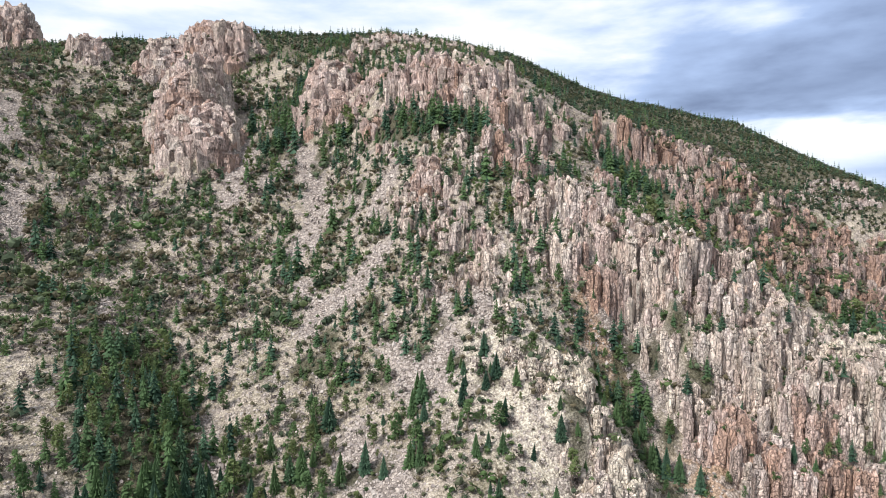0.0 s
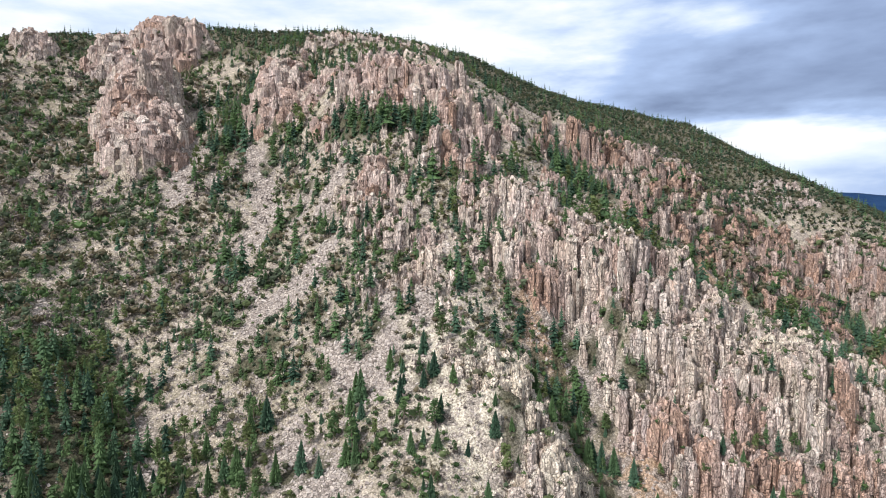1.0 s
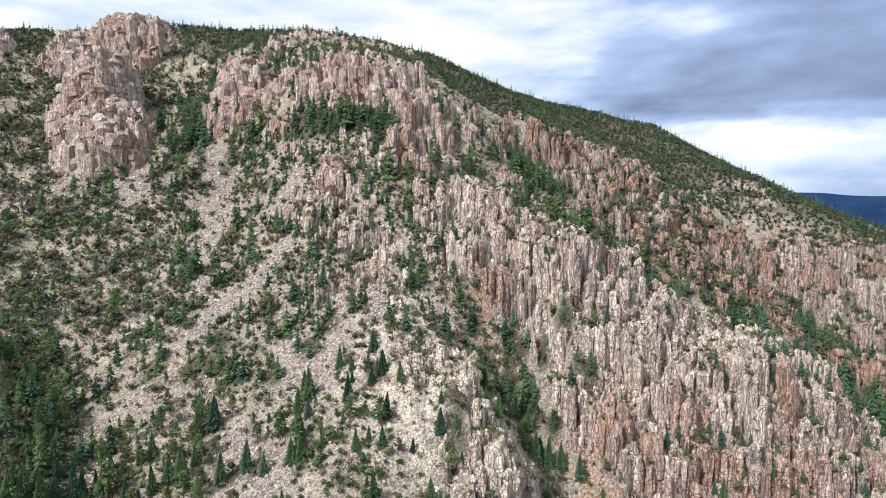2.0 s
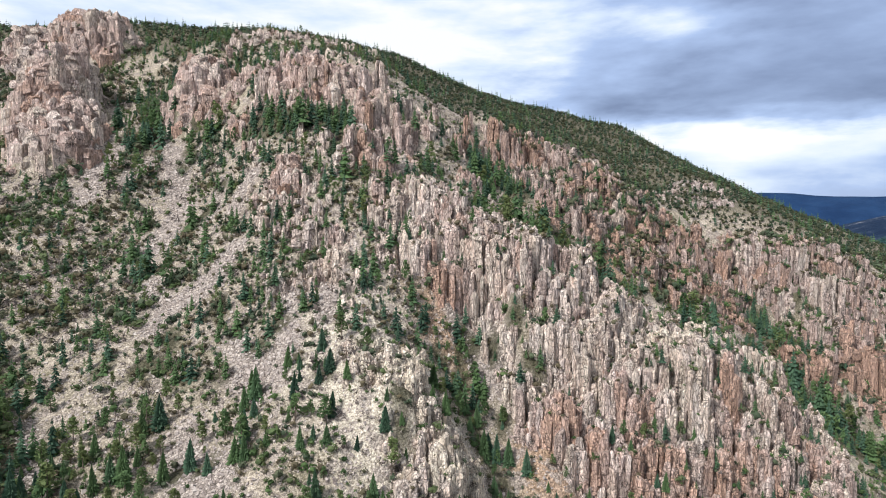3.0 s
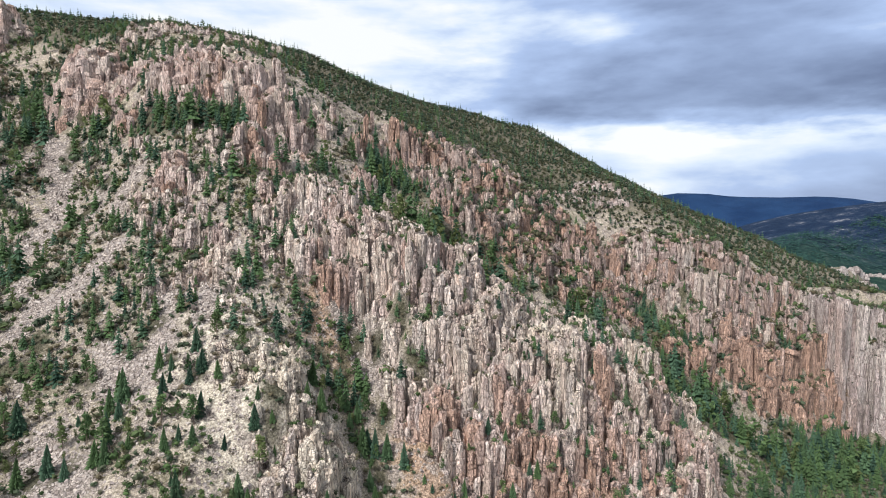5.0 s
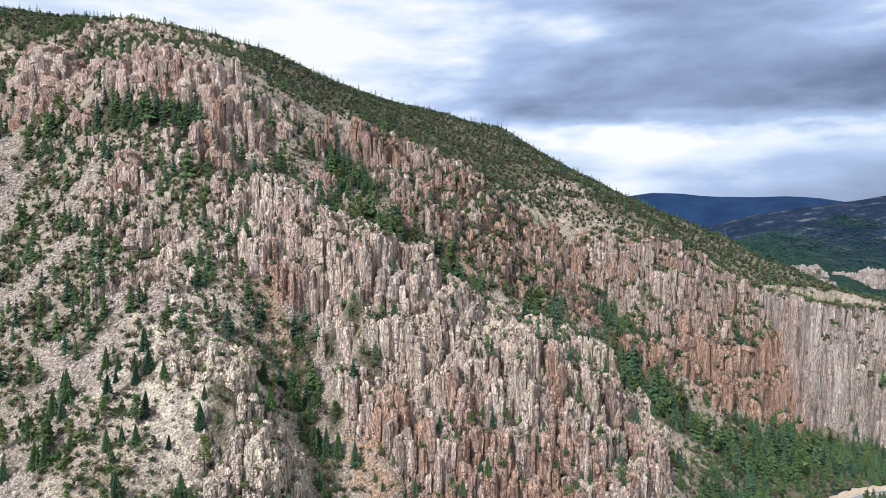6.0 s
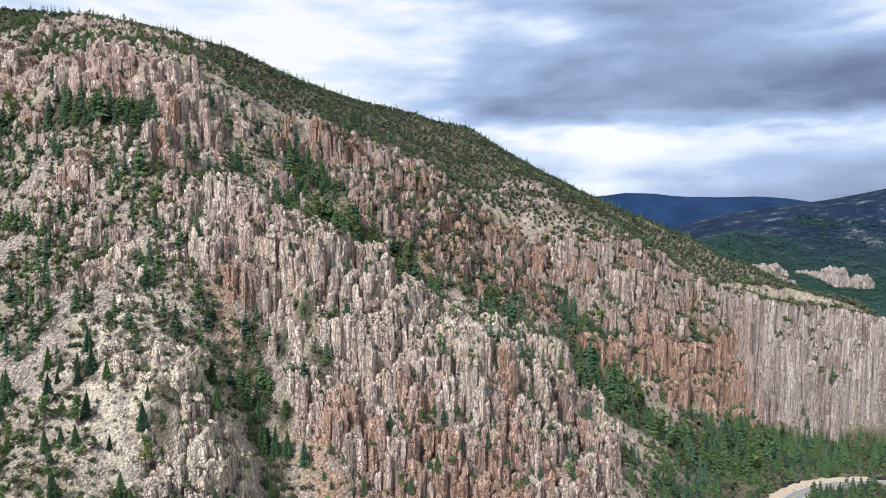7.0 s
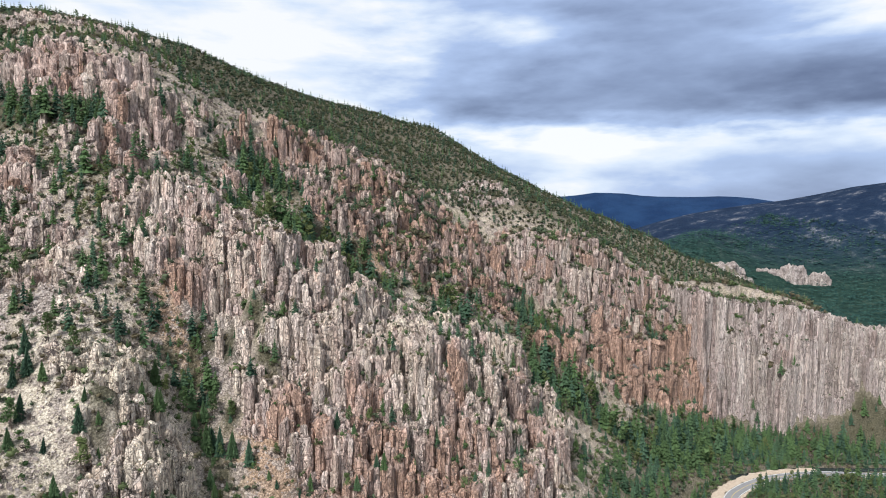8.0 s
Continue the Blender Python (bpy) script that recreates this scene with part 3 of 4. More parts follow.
# Clumps of firs, each about ten metres across.
HIGH_GROVES = [(-132, 393), (-128, 359), (-116, 385), (-111, 375), (-114, 429), (-97, 393), (-104, 347), (-85, 363), (-81, 374), (-67, 368), (-67, 355), (-68, 347), (-55, 354), (-22, 326), (-32, 344), (-7, 323), (-1, 325), (6, 327), (14, 303), (-41, 315), (-90, 338), (58, 314), (53, 331), (44, 334), (-184, 309), (-75, 309), (-52, 301), (-46, 304)]
CLIFF_GROVES = [(73, 331), (87, 335), (110, 326), (88, 291), (97, 295), (122, 296), (127, 293), (133, 289), (85, 231), (76, 227), (97, 228), (91, 220), (69, 230), (63, 220), (69, 217), (76, 210), (141, 277), (155, 289), (189, 307), (174, 261), (182, 257), (238, 311), (255, 315), (275, 314), (286, 345), (347, 327)]
SLOPE_GROVES = [(22, 284), (28, 274), (53, 278), (41, 217), (46, 213), (55, 225), (39, 186), (39, 180), (51, 192), (-188, 298), (-173, 275), (-155, 248), (-139, 250), (-127, 225), (-117, 225), (-110, 226), (-72, 285), (-74, 270), (-63, 268), (-50, 260), (-120, 254), (-88, 252), (-43, 231), (-26, 237), (-18, 228), (-9, 219), (4, 209), (-3, 225), (-50, 220), (-42, 221), (-62, 221), (-32, 214), (-21, 211), (-38, 197), (-68, 196), (-57, 183), (-61, 176), (-26, 181), (-18, 180), (-6, 178), (-6, 198), (14, 198)]


def grove_amount(x, y):
    f = np.zeros(np.shape(x))
    for gx, gy in HIGH_GROVES + CLIFF_GROVES + SLOPE_GROVES:
        f = np.maximum(f, smooth(5.0, 2.6, np.hypot(x - gx, y - gy) + 1.5 * wave(x, y, 5, 15)))
    for line, w in FOREST_LINES:
        f = np.maximum(f, smooth(w * 1.4, w * 0.6, near_line(line, x, y) + 0.3 * w * wave(x, y, 14, 12)))
    return f


def forest_amount(x, y):
    f = grove_amount(x, y)
    # the back slope between the rims and the skyline is wooded, more thinly to the east
    back = smooth(420, 220, x) * 0.3 + 0.7
    back = back * smooth(0, 25, y - np.interp(x, [-400, -200, -100, 0, 60, 130, 190, 263, 340, 390, 480, 700], [470, 500, 460, 500, 380, 392, 405, 392, 378, 372, 350, 330]))
    floor = smooth(34, 14, land(x, y)) * smooth(215, 260, x) * smooth(900, 600, x)
    return np.maximum(np.maximum(f, back * 0.8), 0.75 * floor)


# ---------------------------------------------------------------- ground
def axis(a, b, step, lo, hi, grow=1.13):
    mid = list(np.arange(a, b + 0.1, step))
    up, down, s = [mid[-1]], [mid[0]], step
    while up[-1] < hi:
        s *= grow
        up.append(up[-1] + min(s, 130))
    s = step
    while down[-1] > lo:
        s *= grow
        down.append(down[-1] - min(s, 260))
    return np.array(down[:0:-1] + mid + up[1:])


def ground_height(x, y):
    z = land(x, y)
    slope_noise = 1.6 * wave(x, y, 19, 1) + 0.8 * wave(x, y, 7, 2)
    near = smooth(900, 500, np.hypot(x - 100, y - 300))
    z = z + near * slope_noise * smooth(5, 30, z)
    z = z + rock_rise(x, y)
    i = np.clip((y - TOPS["y"]).astype(int), 0, 599)
    j = np.clip((x - TOPS["x"]).astype(int), 0, 979)
    return bed(x, y, z - 9.0 * TOPS["deep"][i, j])


def mesh_from(name, verts, faces, mat, smooth_shade=False):
    """A mesh from arrays of corners (n, 3) and of equal-sided faces (m, 3 or 4)."""
    me = bpy.data.meshes.new(name)
    verts, faces = np.ascontiguousarray(verts, np.float32), np.ascontiguousarray(faces, np.int32)
    k = faces.shape[1]
    me.vertices.add(len(verts))
    me.vertices.foreach_set("co", verts.ravel())
    me.loops.add(faces.size)
    me.loops.foreach_set("vertex_index", faces.ravel())
    me.polygons.add(len(faces))
    me.polygons.foreach_set("loop_start", np.arange(0, faces.size, k, dtype=np.int32))
    me.polygons.foreach_set("use_smooth", np.full(len(faces), smooth_shade))
    me.materials.append(mat)
    me.update(calc_edges=True)
    return me


def attribute(me, name, values):
    a = me.attributes.new(name, "FLOAT", "POINT")
    a.data.foreach_set("value", np.ascontiguousarray(values, np.float32))


def make_ground():
    xs, ys = axis(-230, 500, 2.5, -2600, 4600), axis(120, 520, 2.5, -700, 4700)
    gx, gy = np.meshgrid(xs, ys)
    gz = ground_height(gx, gy)
    nx, ny = len(xs), len(ys)
    i = np.arange(nx * ny).reshape(ny, nx)
    faces = np.stack([i[:-1, :-1], i[:-1, 1:], i[1:, 1:], i[1:, :-1]], -1).reshape(-1, 4)
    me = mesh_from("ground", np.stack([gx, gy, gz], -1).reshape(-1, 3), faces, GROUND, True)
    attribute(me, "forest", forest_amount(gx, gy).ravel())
    attribute(me, "scree", scree_amount(gx, gy).ravel())
    attribute(me, "rust", np.max([smooth(c * 1.1, c * 0.5, np.hypot(gx - a, gy - b) + 4 * wave(gx, gy, 6, 33)) for a, b, c in RUSTY], 0).ravel())
    attribute(me, "pale", smooth(34, 16, near_line(SPUR_LINE, gx, gy) + 5 * wave(gx, gy, 9, 13)).ravel())
    # share of painted haze blue, full on the mesa
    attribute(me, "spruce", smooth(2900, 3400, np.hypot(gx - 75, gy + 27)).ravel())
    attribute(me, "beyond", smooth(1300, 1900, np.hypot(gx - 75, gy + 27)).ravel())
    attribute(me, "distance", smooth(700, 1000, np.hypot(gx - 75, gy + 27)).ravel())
    tagged(new("ground", me), "steep stony hillside with soil, talus and scrub", "ground", kind="structure")


# ---------------------------------------------------------------- rock columns
def spread(x, y, gap):
    """Thin out points that stand closer than gap."""
    grid, keep = {}, []
    for i, (a, b) in enumerate(zip(x, y)):
        k = (int(a // gap), int(b // gap))
        if not any((a - x[j]) ** 2 + (b - y[j]) ** 2 < gap * gap for u in (-1, 0, 1) for w in (-1, 0, 1) for j in grid.get((k[0] + u, k[1] + w), ())):
            grid.setdefault(k, []).append(i)
            keep.append(i)
    return x[keep], y[keep]


TOPS = {"x": -420.0, "y": 130.0, "z": np.full((600, 980), -1e3), "under": np.zeros((600, 980), bool), "deep": np.zeros((600, 980))}  # height of the rock, for what grows on it


SIDES, RINGS = 6, 7
CORNERS = SIDES * RINGS + 1
COLUMN_TRIS = np.array([t for j in range(RINGS - 1) for k in range(SIDES) for k2 in [(k + 1) % SIDES]
                        for t in ((j * SIDES + k2, j * SIDES + k, (j + 1) * SIDES + k), (j * SIDES + k2, (j + 1) * SIDES + k, (j + 1) * SIDES + k2))]
                       + [(CORNERS - 1, k, (k + 1) % SIDES) for k in range(SIDES)])


def column_arrays(r, top, foot, joints, rng):
    """Rock columns, each a rough prism cut into blocks by cross joints, with a broken top: corners (n, CORNERS, 3) about (0, 0, top)."""
    n = len(r)
    a = (np.arange(SIDES)[None] + rng.uniform(-0.32, 0.32, (n, SIDES))) * 2 * np.pi / SIDES + rng.uniform(0, 6.28, (n, 1))
    plan = rng.uniform(0.72, 1.18, (n, SIDES)) * r[:, None]
    cut = np.cumsum(np.stack([rng.uniform(1.0, 5.0, n), rng.uniform(2.0, 8.0, n)], -1) / joints, 1)
    down = np.stack([np.zeros(n), rng.uniform(0.2, 0.8, n) * r, cut[:, 0], cut[:, 0] + 0.12, cut[:, 1], cut[:, 1] + 0.12, np.maximum(top - foot, cut[:, 1] + 1)], -1)
    block = np.array([0, 0, 0, 1, 1, 2, 2])
    size = 1 + rng.normal(0, 0.085, (n, 3)) * joints + np.array([-0.14, -0.03, 0.04])
    girth = size[:, block]
    girth[:, 0] *= rng.uniform(0.35, 0.90, n)
    shift = (rng.normal(0, 0.10, (n, 3, 2)) * r[:, None, None])[:, block]
    edge = np.array([1.0, 1.0, 0.4, 0.4, 0.3, 0.3, 0.0])
    tip = rng.uniform(0, 6.28, n)
    slant = (np.cos(a - tip[:, None]) * rng.uniform(0, 0.7, (n, 1)) + rng.uniform(-0.25, 0.25, (n, SIDES))) * r[:, None]
    rough = 1 + rng.normal(0, 0.05, (n, RINGS, SIDES))
    x = plan[:, None] * girth[:, :, None] * np.cos(a)[:, None] * rough + shift[..., 0, None]
    y = plan[:, None] * girth[:, :, None] * np.sin(a)[:, None] * rough + shift[..., 1, None]
    z = -down[:, :, None] + edge[None, :, None] * slant[:, None]
    cap = np.stack([shift[:, 0, 0], shift[:, 0, 1], rng.uniform(-0.05, 0.3, n) * r], -1)
    v = np.concatenate([np.stack([x, y, z], -1).reshape(n, -1, 3), cap[:, None]], 1)
    tone = np.clip(rng.uniform(0.1, 0.7, (n, 1)) + rng.uniform(-0.12, 0.3, (n, 3)), 0, 1)
    shade = np.concatenate([np.repeat(tone[:, block], SIDES, axis=1), tone[:, :1]], 1)
    return v, shade


def make_columns(name, label, poly, warmth, build, rng, chief=(), blocks=(), rise=False, rim=False, ash=0.0, dull=1.0):
    """A cliff of upright columns that stand in buttresses, stepped down the slope with clefts between."""
    gap, wide, steps, share, joints = build
    px, py = np.array([p[0] for p in poly]), np.array([p[1] for p in poly])

    def cells(size, shake):
        gx, gy = np.meshgrid(np.arange(px.min() - size, px.max() + size, size), np.arange(py.min() - size, py.max() + size, size * 0.87))
        gx = gx + (np.arange(len(gx)) % 2)[:, None] * size / 2
        return (gx + rng.uniform(-shake, shake, gx.shape) * size).ravel(), (gy + rng.uniform(-shake, shake, gy.shape) * size).ravel()

    def face(a, b):
        return land(a, b) + (rock_rise(a, b) if rise else 0)
    x, y = cells(gap, 0.36)
    ok = inside(poly, x + 4 * wave(x, y, 11, 21) + 1.5 * wave(x, y, 4, 23), y + 4 * wave(x, y, 11, 22) + 1.5 * wave(x, y, 4, 24))
    ok &= 0.5 + 0.55 * wave(x, y, 14, 8) + 0.35 * wave(x, y, 5, 9) < 1.35 * share - 0.05 + 2.0 * (share >= 0.95)
    if rise:
        ok &= rock_rise(x, y) > 0.8
    x, y = x[ok], y[ok]
    if not rise:
        ok = grove_amount(x, y) < 0.55
        x, y = x[ok], y[ok]
    if not len(x):
        return
    def clumps(size):
        qx, qy = cells(size, 0.36)
        d = np.hypot(x[:, None] - qx[None], y[:, None] - qy[None])
        two = np.partition(d, 1, axis=1)[:, :2]
        return qx, qy, np.argmin(d, 1), (two[:, 1] - two[:, 0]) / 2
    cx, cy, block, inner = clumps(wide)
    qx, qy, own, slit = clumps(max(2.6 * gap, 0.38 * wide))
    if steps >= 1 and not rim:  # open clefts between the buttresses
        ok = (inner > 0.9) | (rng.uniform(0, 1, len(x)) < 0.4)
        x, y, block, own, inner, slit = (q[ok] for q in (x, y, block, own, inner, slit))
    z0 = face(x, y)
    slope = np.hypot(face(x + 3, y) - face(x - 3, y), face(x, y + 3) - face(x, y - 3)) / 6
    r = gap * rng.uniform(0.66, 1.0, len(x)) * np.where(rng.uniform(0, 1, len(x)) < 0.15, 1.35, 1.0)
    r *= 1 - 0.45 * smooth(0.9, 0.1, slit) * rng.uniform(0, 1, len(x))
    # sheer steps: within each the columns rise to one level, at its own height in every buttress
    tall = 20.0 * steps * rng.uniform(0.7, 1.3, len(cx))[block]
    level = z0 / tall + rng.uniform(0, 1, len(cx))[block] + rng.uniform(-0.16, 0.16, len(qx))[own]
    f = level - np.floor(level)
    up = tall * (0.8 * smooth(0.0, 0.24, f) - 0.8 * f - (0.0 if rim else 0.22))
    crest = np.max([face(x + d * math.cos(w), y + d * math.sin(w)) for d in (6, 12) for w in np.arange(8) * 0.785], 0)
    top = z0 + up * smooth(0.3, 0.9, slope) + rng.normal(0.3, 0.5, len(x)) + rng.normal(0, 1.1, len(qx))[own] * min(steps, 1.0)
    top -= smooth(1.7, 0.2, inner) * rng.uniform(1.0, 6.0, len(x)) * min(steps, 1.3) + smooth(1.0, 0.2, slit) * rng.uniform(0.0, 3.0, len(x)) * min(steps, 1.0)
    top += np.where(rng.uniform(0, 1, len(x)) < 0.05, rng.uniform(1.0, 2.6, len(x)), 0) * min(steps, 1.2)
    top = np.clip(top, z0 - 6, np.maximum(crest, z0) + (30 if rim else 1.5) + rng.normal(0, 0.8, len(x)))
    if rim:
        top = np.minimum(top, np.interp(x, *np.array(sorted((c[0], c[2]) for c in chief)).T) + rng.uniform(-2.5, 0.3, len(x)))
    for ax, ay, az, half in () if rim else chief:
        q = np.hypot(x - ax, y - ay) / half
        near = q < 1.15
        top[near] = np.maximum(top[near], az - rng.uniform(0, 2.2, near.sum()) - 3.0 * q[near] ** 2)
    for _, ax, ay, az, half in blocks:
        q = np.hypot(x - ax, y - ay) / half
        top = np.where(q < 1.6, np.minimum(top, az - 1.0 - 2.5 * np.maximum(q - 0.6, 0)), top)
        x, y, z0, top, r, slope, own = (np.append(q, e) for q, e in ((x, ax), (y, ay), (z0, face(np.array([ax]), np.array([ay]))), (top, az), (r, half), (slope, 1.5), (own, 0)))
    foot = np.minimum(z0, top) - 12 - 4 * slope
    own = own.astype(int)
    lean = rng.normal(0, 0.03, (len(qx), 2))[own]
    v, shade = column_arrays(r, top, foot, joints, rng)
    # dull below 1 darkens the tones: browner rock, plus shade put into the colour
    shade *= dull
    v[..., 0] += v[..., 2] * lean[:, :1]
    v[..., 1] += v[..., 2] * lean[:, 1:]
    tint = warmth + 0.32 * wave(x, y, 15, 31) + rng.normal(0, 0.16, len(x)) + 0.20 * rng.normal(0, 1, len(qx))[own]
    for ox, oy, orad in RUSTY:
        tint = tint + 0.6 * smooth(orad, orad * 0.4, np.hypot(x - ox, y - oy) + 5 * wave(x, y, 6, 33))
    if blocks and warmth < 0.2:
        tint[-len(blocks):] -= 0.6
    thing = tagged(new(name), label, "cliff" if name == "cliff" else "rock")
    at = np.stack([x, y, top], -1)
    order = np.argsort(np.hypot(x - 60, y), kind="stable")
    for i in order[:300]:
        me = mesh_from("rock_pillar", v[i], COLUMN_TRIS, ROCK)
        attribute(me, "tint", np.full(CORNERS, tint[i]))
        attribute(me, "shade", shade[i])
        attribute(me, "ash", np.full(CORNERS, ash))
        ob = new("rock_pillar", me)
        ob.location, ob.parent = at[i], thing
    m = order[300:]
    if len(m):
        base = at[m].mean(0).round(1)
        me = mesh_from("column_mass", (v[m] + at[m][:, None] - base).reshape(-1, 3), (COLUMN_TRIS[None] + CORNERS * np.arange(len(m))[:, None, None]).reshape(-1, 3), ROCK)
        attribute(me, "tint", np.repeat(tint[m], CORNERS))
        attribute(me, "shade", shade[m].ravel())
        attribute(me, "ash", np.full(len(m) * CORNERS, ash))
        ob = tagged(new("column_mass", me), kind="stuff")
        ob.location, ob.parent = base, thing
    for dx in (-1, 0, 1):
        for dy in (-1, 0, 1):
            i, j = (y + dy * 0.5 * r - TOPS["y"]).astype(int), (x + dx * 0.5 * r - TOPS["x"]).astype(int)
            fit = (i >= 0) & (i < 600) & (j >= 0) & (j < 980)
            TOPS["under"][i[fit], j[fit]] = True
            np.maximum.at(TOPS["z"], (i[fit], j[fit]), top[fit] - 0.5)


def make_cliffs():
    rng = np.random.default_rng(5)
    for name, (poly, warmth, label) in CLIFFS.items():
        # back, rim and summit: shade on them goes into lower tones, beside browner rock
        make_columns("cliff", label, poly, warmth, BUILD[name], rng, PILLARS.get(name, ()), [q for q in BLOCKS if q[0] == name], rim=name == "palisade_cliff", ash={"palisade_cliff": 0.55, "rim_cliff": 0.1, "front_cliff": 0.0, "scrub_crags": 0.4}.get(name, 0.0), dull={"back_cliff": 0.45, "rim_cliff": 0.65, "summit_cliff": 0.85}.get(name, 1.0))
    for (cx, cy), (rx, ry), h, label in BUTTES:
        box = [(cx - rx - 4, cy - ry - 4), (cx + rx + 4, cy - ry - 4), (cx + rx + 4, cy + ry + 4), (cx - rx - 4, cy + ry + 4)]
        gap = 4.5 if cx > 1000 else 2.4 if rx < 12 else 3.4 if rx < 18 else 5.2
        make_columns("butte", label, box, -0.35 if cx > 200 else 0.36, (gap, 14.0, 1.0 if cx > 200 else 0.35, 1.0, 1.2), rng, rise=True, ash=0.75 if cx > 200 else 0.0)


make_cliffs()


def settle():
    """The soil lies well under the rock, but not along its edges."""
    cover = TOPS["under"]
    for hold in (False, False, True, True):  # close the gaps between the columns
        q = cover ^ hold
        q[1:-1, 1:-1] = q[1:-1, 1:-1] | q[:-2, 1:-1] | q[2:, 1:-1] | q[1:-1, :-2] | q[1:-1, 2:]
        cover = q ^ hold
    d = cover.astype(float)
    for _ in range(5):
        q = d.copy()
        q[1:-1, 1:-1] = np.minimum.reduce([d[1:-1, 1:-1], d[:-2, 1:-1] + 0.0, d[2:, 1:-1], d[1:-1, :-2], d[1:-1, 2:]])
        d = 0.35 * d + 0.65 * q
        d[~cover] = 0
    gx, gy = np.meshgrid(TOPS["x"] + np.arange(980) + 0.5, TOPS["y"] + np.arange(600) + 0.5)
    TOPS["deep"] = np.clip(d * 1.3 - 0.3, 0, 1) * (1 - grove_amount(gx, gy))


settle()
make_ground()


# ---------------------------------------------------------------- road and stream
def smooth_line(line, step):
    """A flowing line through the points."""
    p = [np.array(q[:2], float) for q in line]
    p = [2 * p[0] - p[1]] + p + [2 * p[-1] - p[-2]]
    out = []
    for a, b, c, d in zip(p, p[1:], p[2:], p[3:]):
        n = max(2, int(np.hypot(*(c - b)) / step))
        for i in range(n):
            t = i / n
            out.append(0.5 * (2 * b + (c - a) * t + (2 * a - 5 * b + 4 * c - d) * t * t + (3 * b - a - 3 * c + d) * t ** 3))
    return np.array(out + [p[-2]])


def ribbon(name, line, left, right, z, thick, mat, rough=0.0):
    """A strip from left to right of a line (metres, left positive), with a top and two edges."""
    c = smooth_line(line, 2.0)
    t = np.gradient(c, axis=0)
    n = np.stack([-t[:, 1], t[:, 0]], -1) / np.hypot(t[:, 0], t[:, 1])[:, None]
    w = rough * np.sin(np.arange(len(c)) * 1.7)[:, None] * np.sin(np.arange(len(c)) * 0.43)[:, None]
    rows = [c + n * (left + w), c + n * (left + w), c + n * (right - w), c + n * (right - w)]
    zs = [z - thick, z, z, z - thick]
    v = np.stack([np.concatenate([r, np.full((len(c), 1), h)], 1) for r, h in zip(rows, zs)], 1).reshape(-1, 3)
    i = np.arange(len(c) - 1)[:, None] * 4
    f = np.concatenate([np.concatenate([i + k + 1, i + k, i + k + 4, i + k + 5], 1) for k in range(3)])
    return mesh_from(name, v, f, mat)


def make_road():
    asphalt = material("grey_asphalt", lambda k: (k.ramp(k.noise(k.add("ShaderNodeNewGeometry").outputs["Position"], 0.6, 6.0, 0.7), (0.3, (0.15, 0.15, 0.155)), (0.7, (0.23, 0.23, 0.235))), None, 0, 0))
    gravel = material("tan_gravel", lambda k: (k.ramp(k.noise(k.add("ShaderNodeNewGeometry").outputs["Position"], 0.9, 7.0, 0.75), (0.3, (0.26, 0.20, 0.15)), (0.7, (0.50, 0.42, 0.33))), None, 0, 0))
    paint = material("white_road_paint", lambda k: (k.ramp(k.noise(k.add("ShaderNodeNewGeometry").outputs["Position"], 2.0), (0.3, (0.55, 0.55, 0.53)), (0.6, (0.8, 0.8, 0.78))), None, 0, 0))
    yellow = material("yellow_road_paint", lambda k: (k.ramp(k.noise(k.add("ShaderNodeNewGeometry").outputs["Position"], 2.0), (0.3, (0.45, 0.32, 0.06)), (0.6, (0.62, 0.45, 0.10))), None, 0, 0))
    water = material("stream_water", lambda k: (k.ramp(k.noise(k.add("ShaderNodeNewGeometry").outputs["Position"], 0.8), (0.4, (0.012, 0.018, 0.02)), (0.7, (0.05, 0.06, 0.055))), k.noise(k.add("ShaderNodeNewGeometry").outputs["Position"], 1.6), 0.4, 0.2), 0.12)
    road = tagged(new("road", ribbon("road", ROAD_LINE, 3.5, -3.5, 2.95, 0.4, asphalt)), "two-lane grey asphalt road curving through the valley", "road", kind="structure")
    for nm, a, b, m in (("edge_line", 3.3, 3.1, paint), ("edge_line", -3.1, -3.3, paint), ("centre_line", 0.09, -0.09, yellow)):
        p = new(nm, ribbon(nm, ROAD_LINE, a, b, 2.956, 0.01, m))
        p.parent = road
    tagged(new("gravel_shoulder", ribbon("gravel_shoulder", ROAD_LINE[2:8], 9.0, 3.5, 2.9, 0.5, gravel, 1.2)), "tan gravel pull-out beside the road", "shoulder", kind="structure")
    tagged(new("gravel_verge", ribbon("gravel_verge", ROAD_LINE, -3.5, -5.2, 2.9, 0.5, gravel, 0.4)), "narrow tan gravel verge of the road", "verge", kind="structure")
    tagged(new("water", ribbon("water", STREAM_LINE, 2.6, -2.6, 1.35, 0.3, water, 0.6)), "narrow dark stream beside the road", "stream", kind="structure")


make_road()


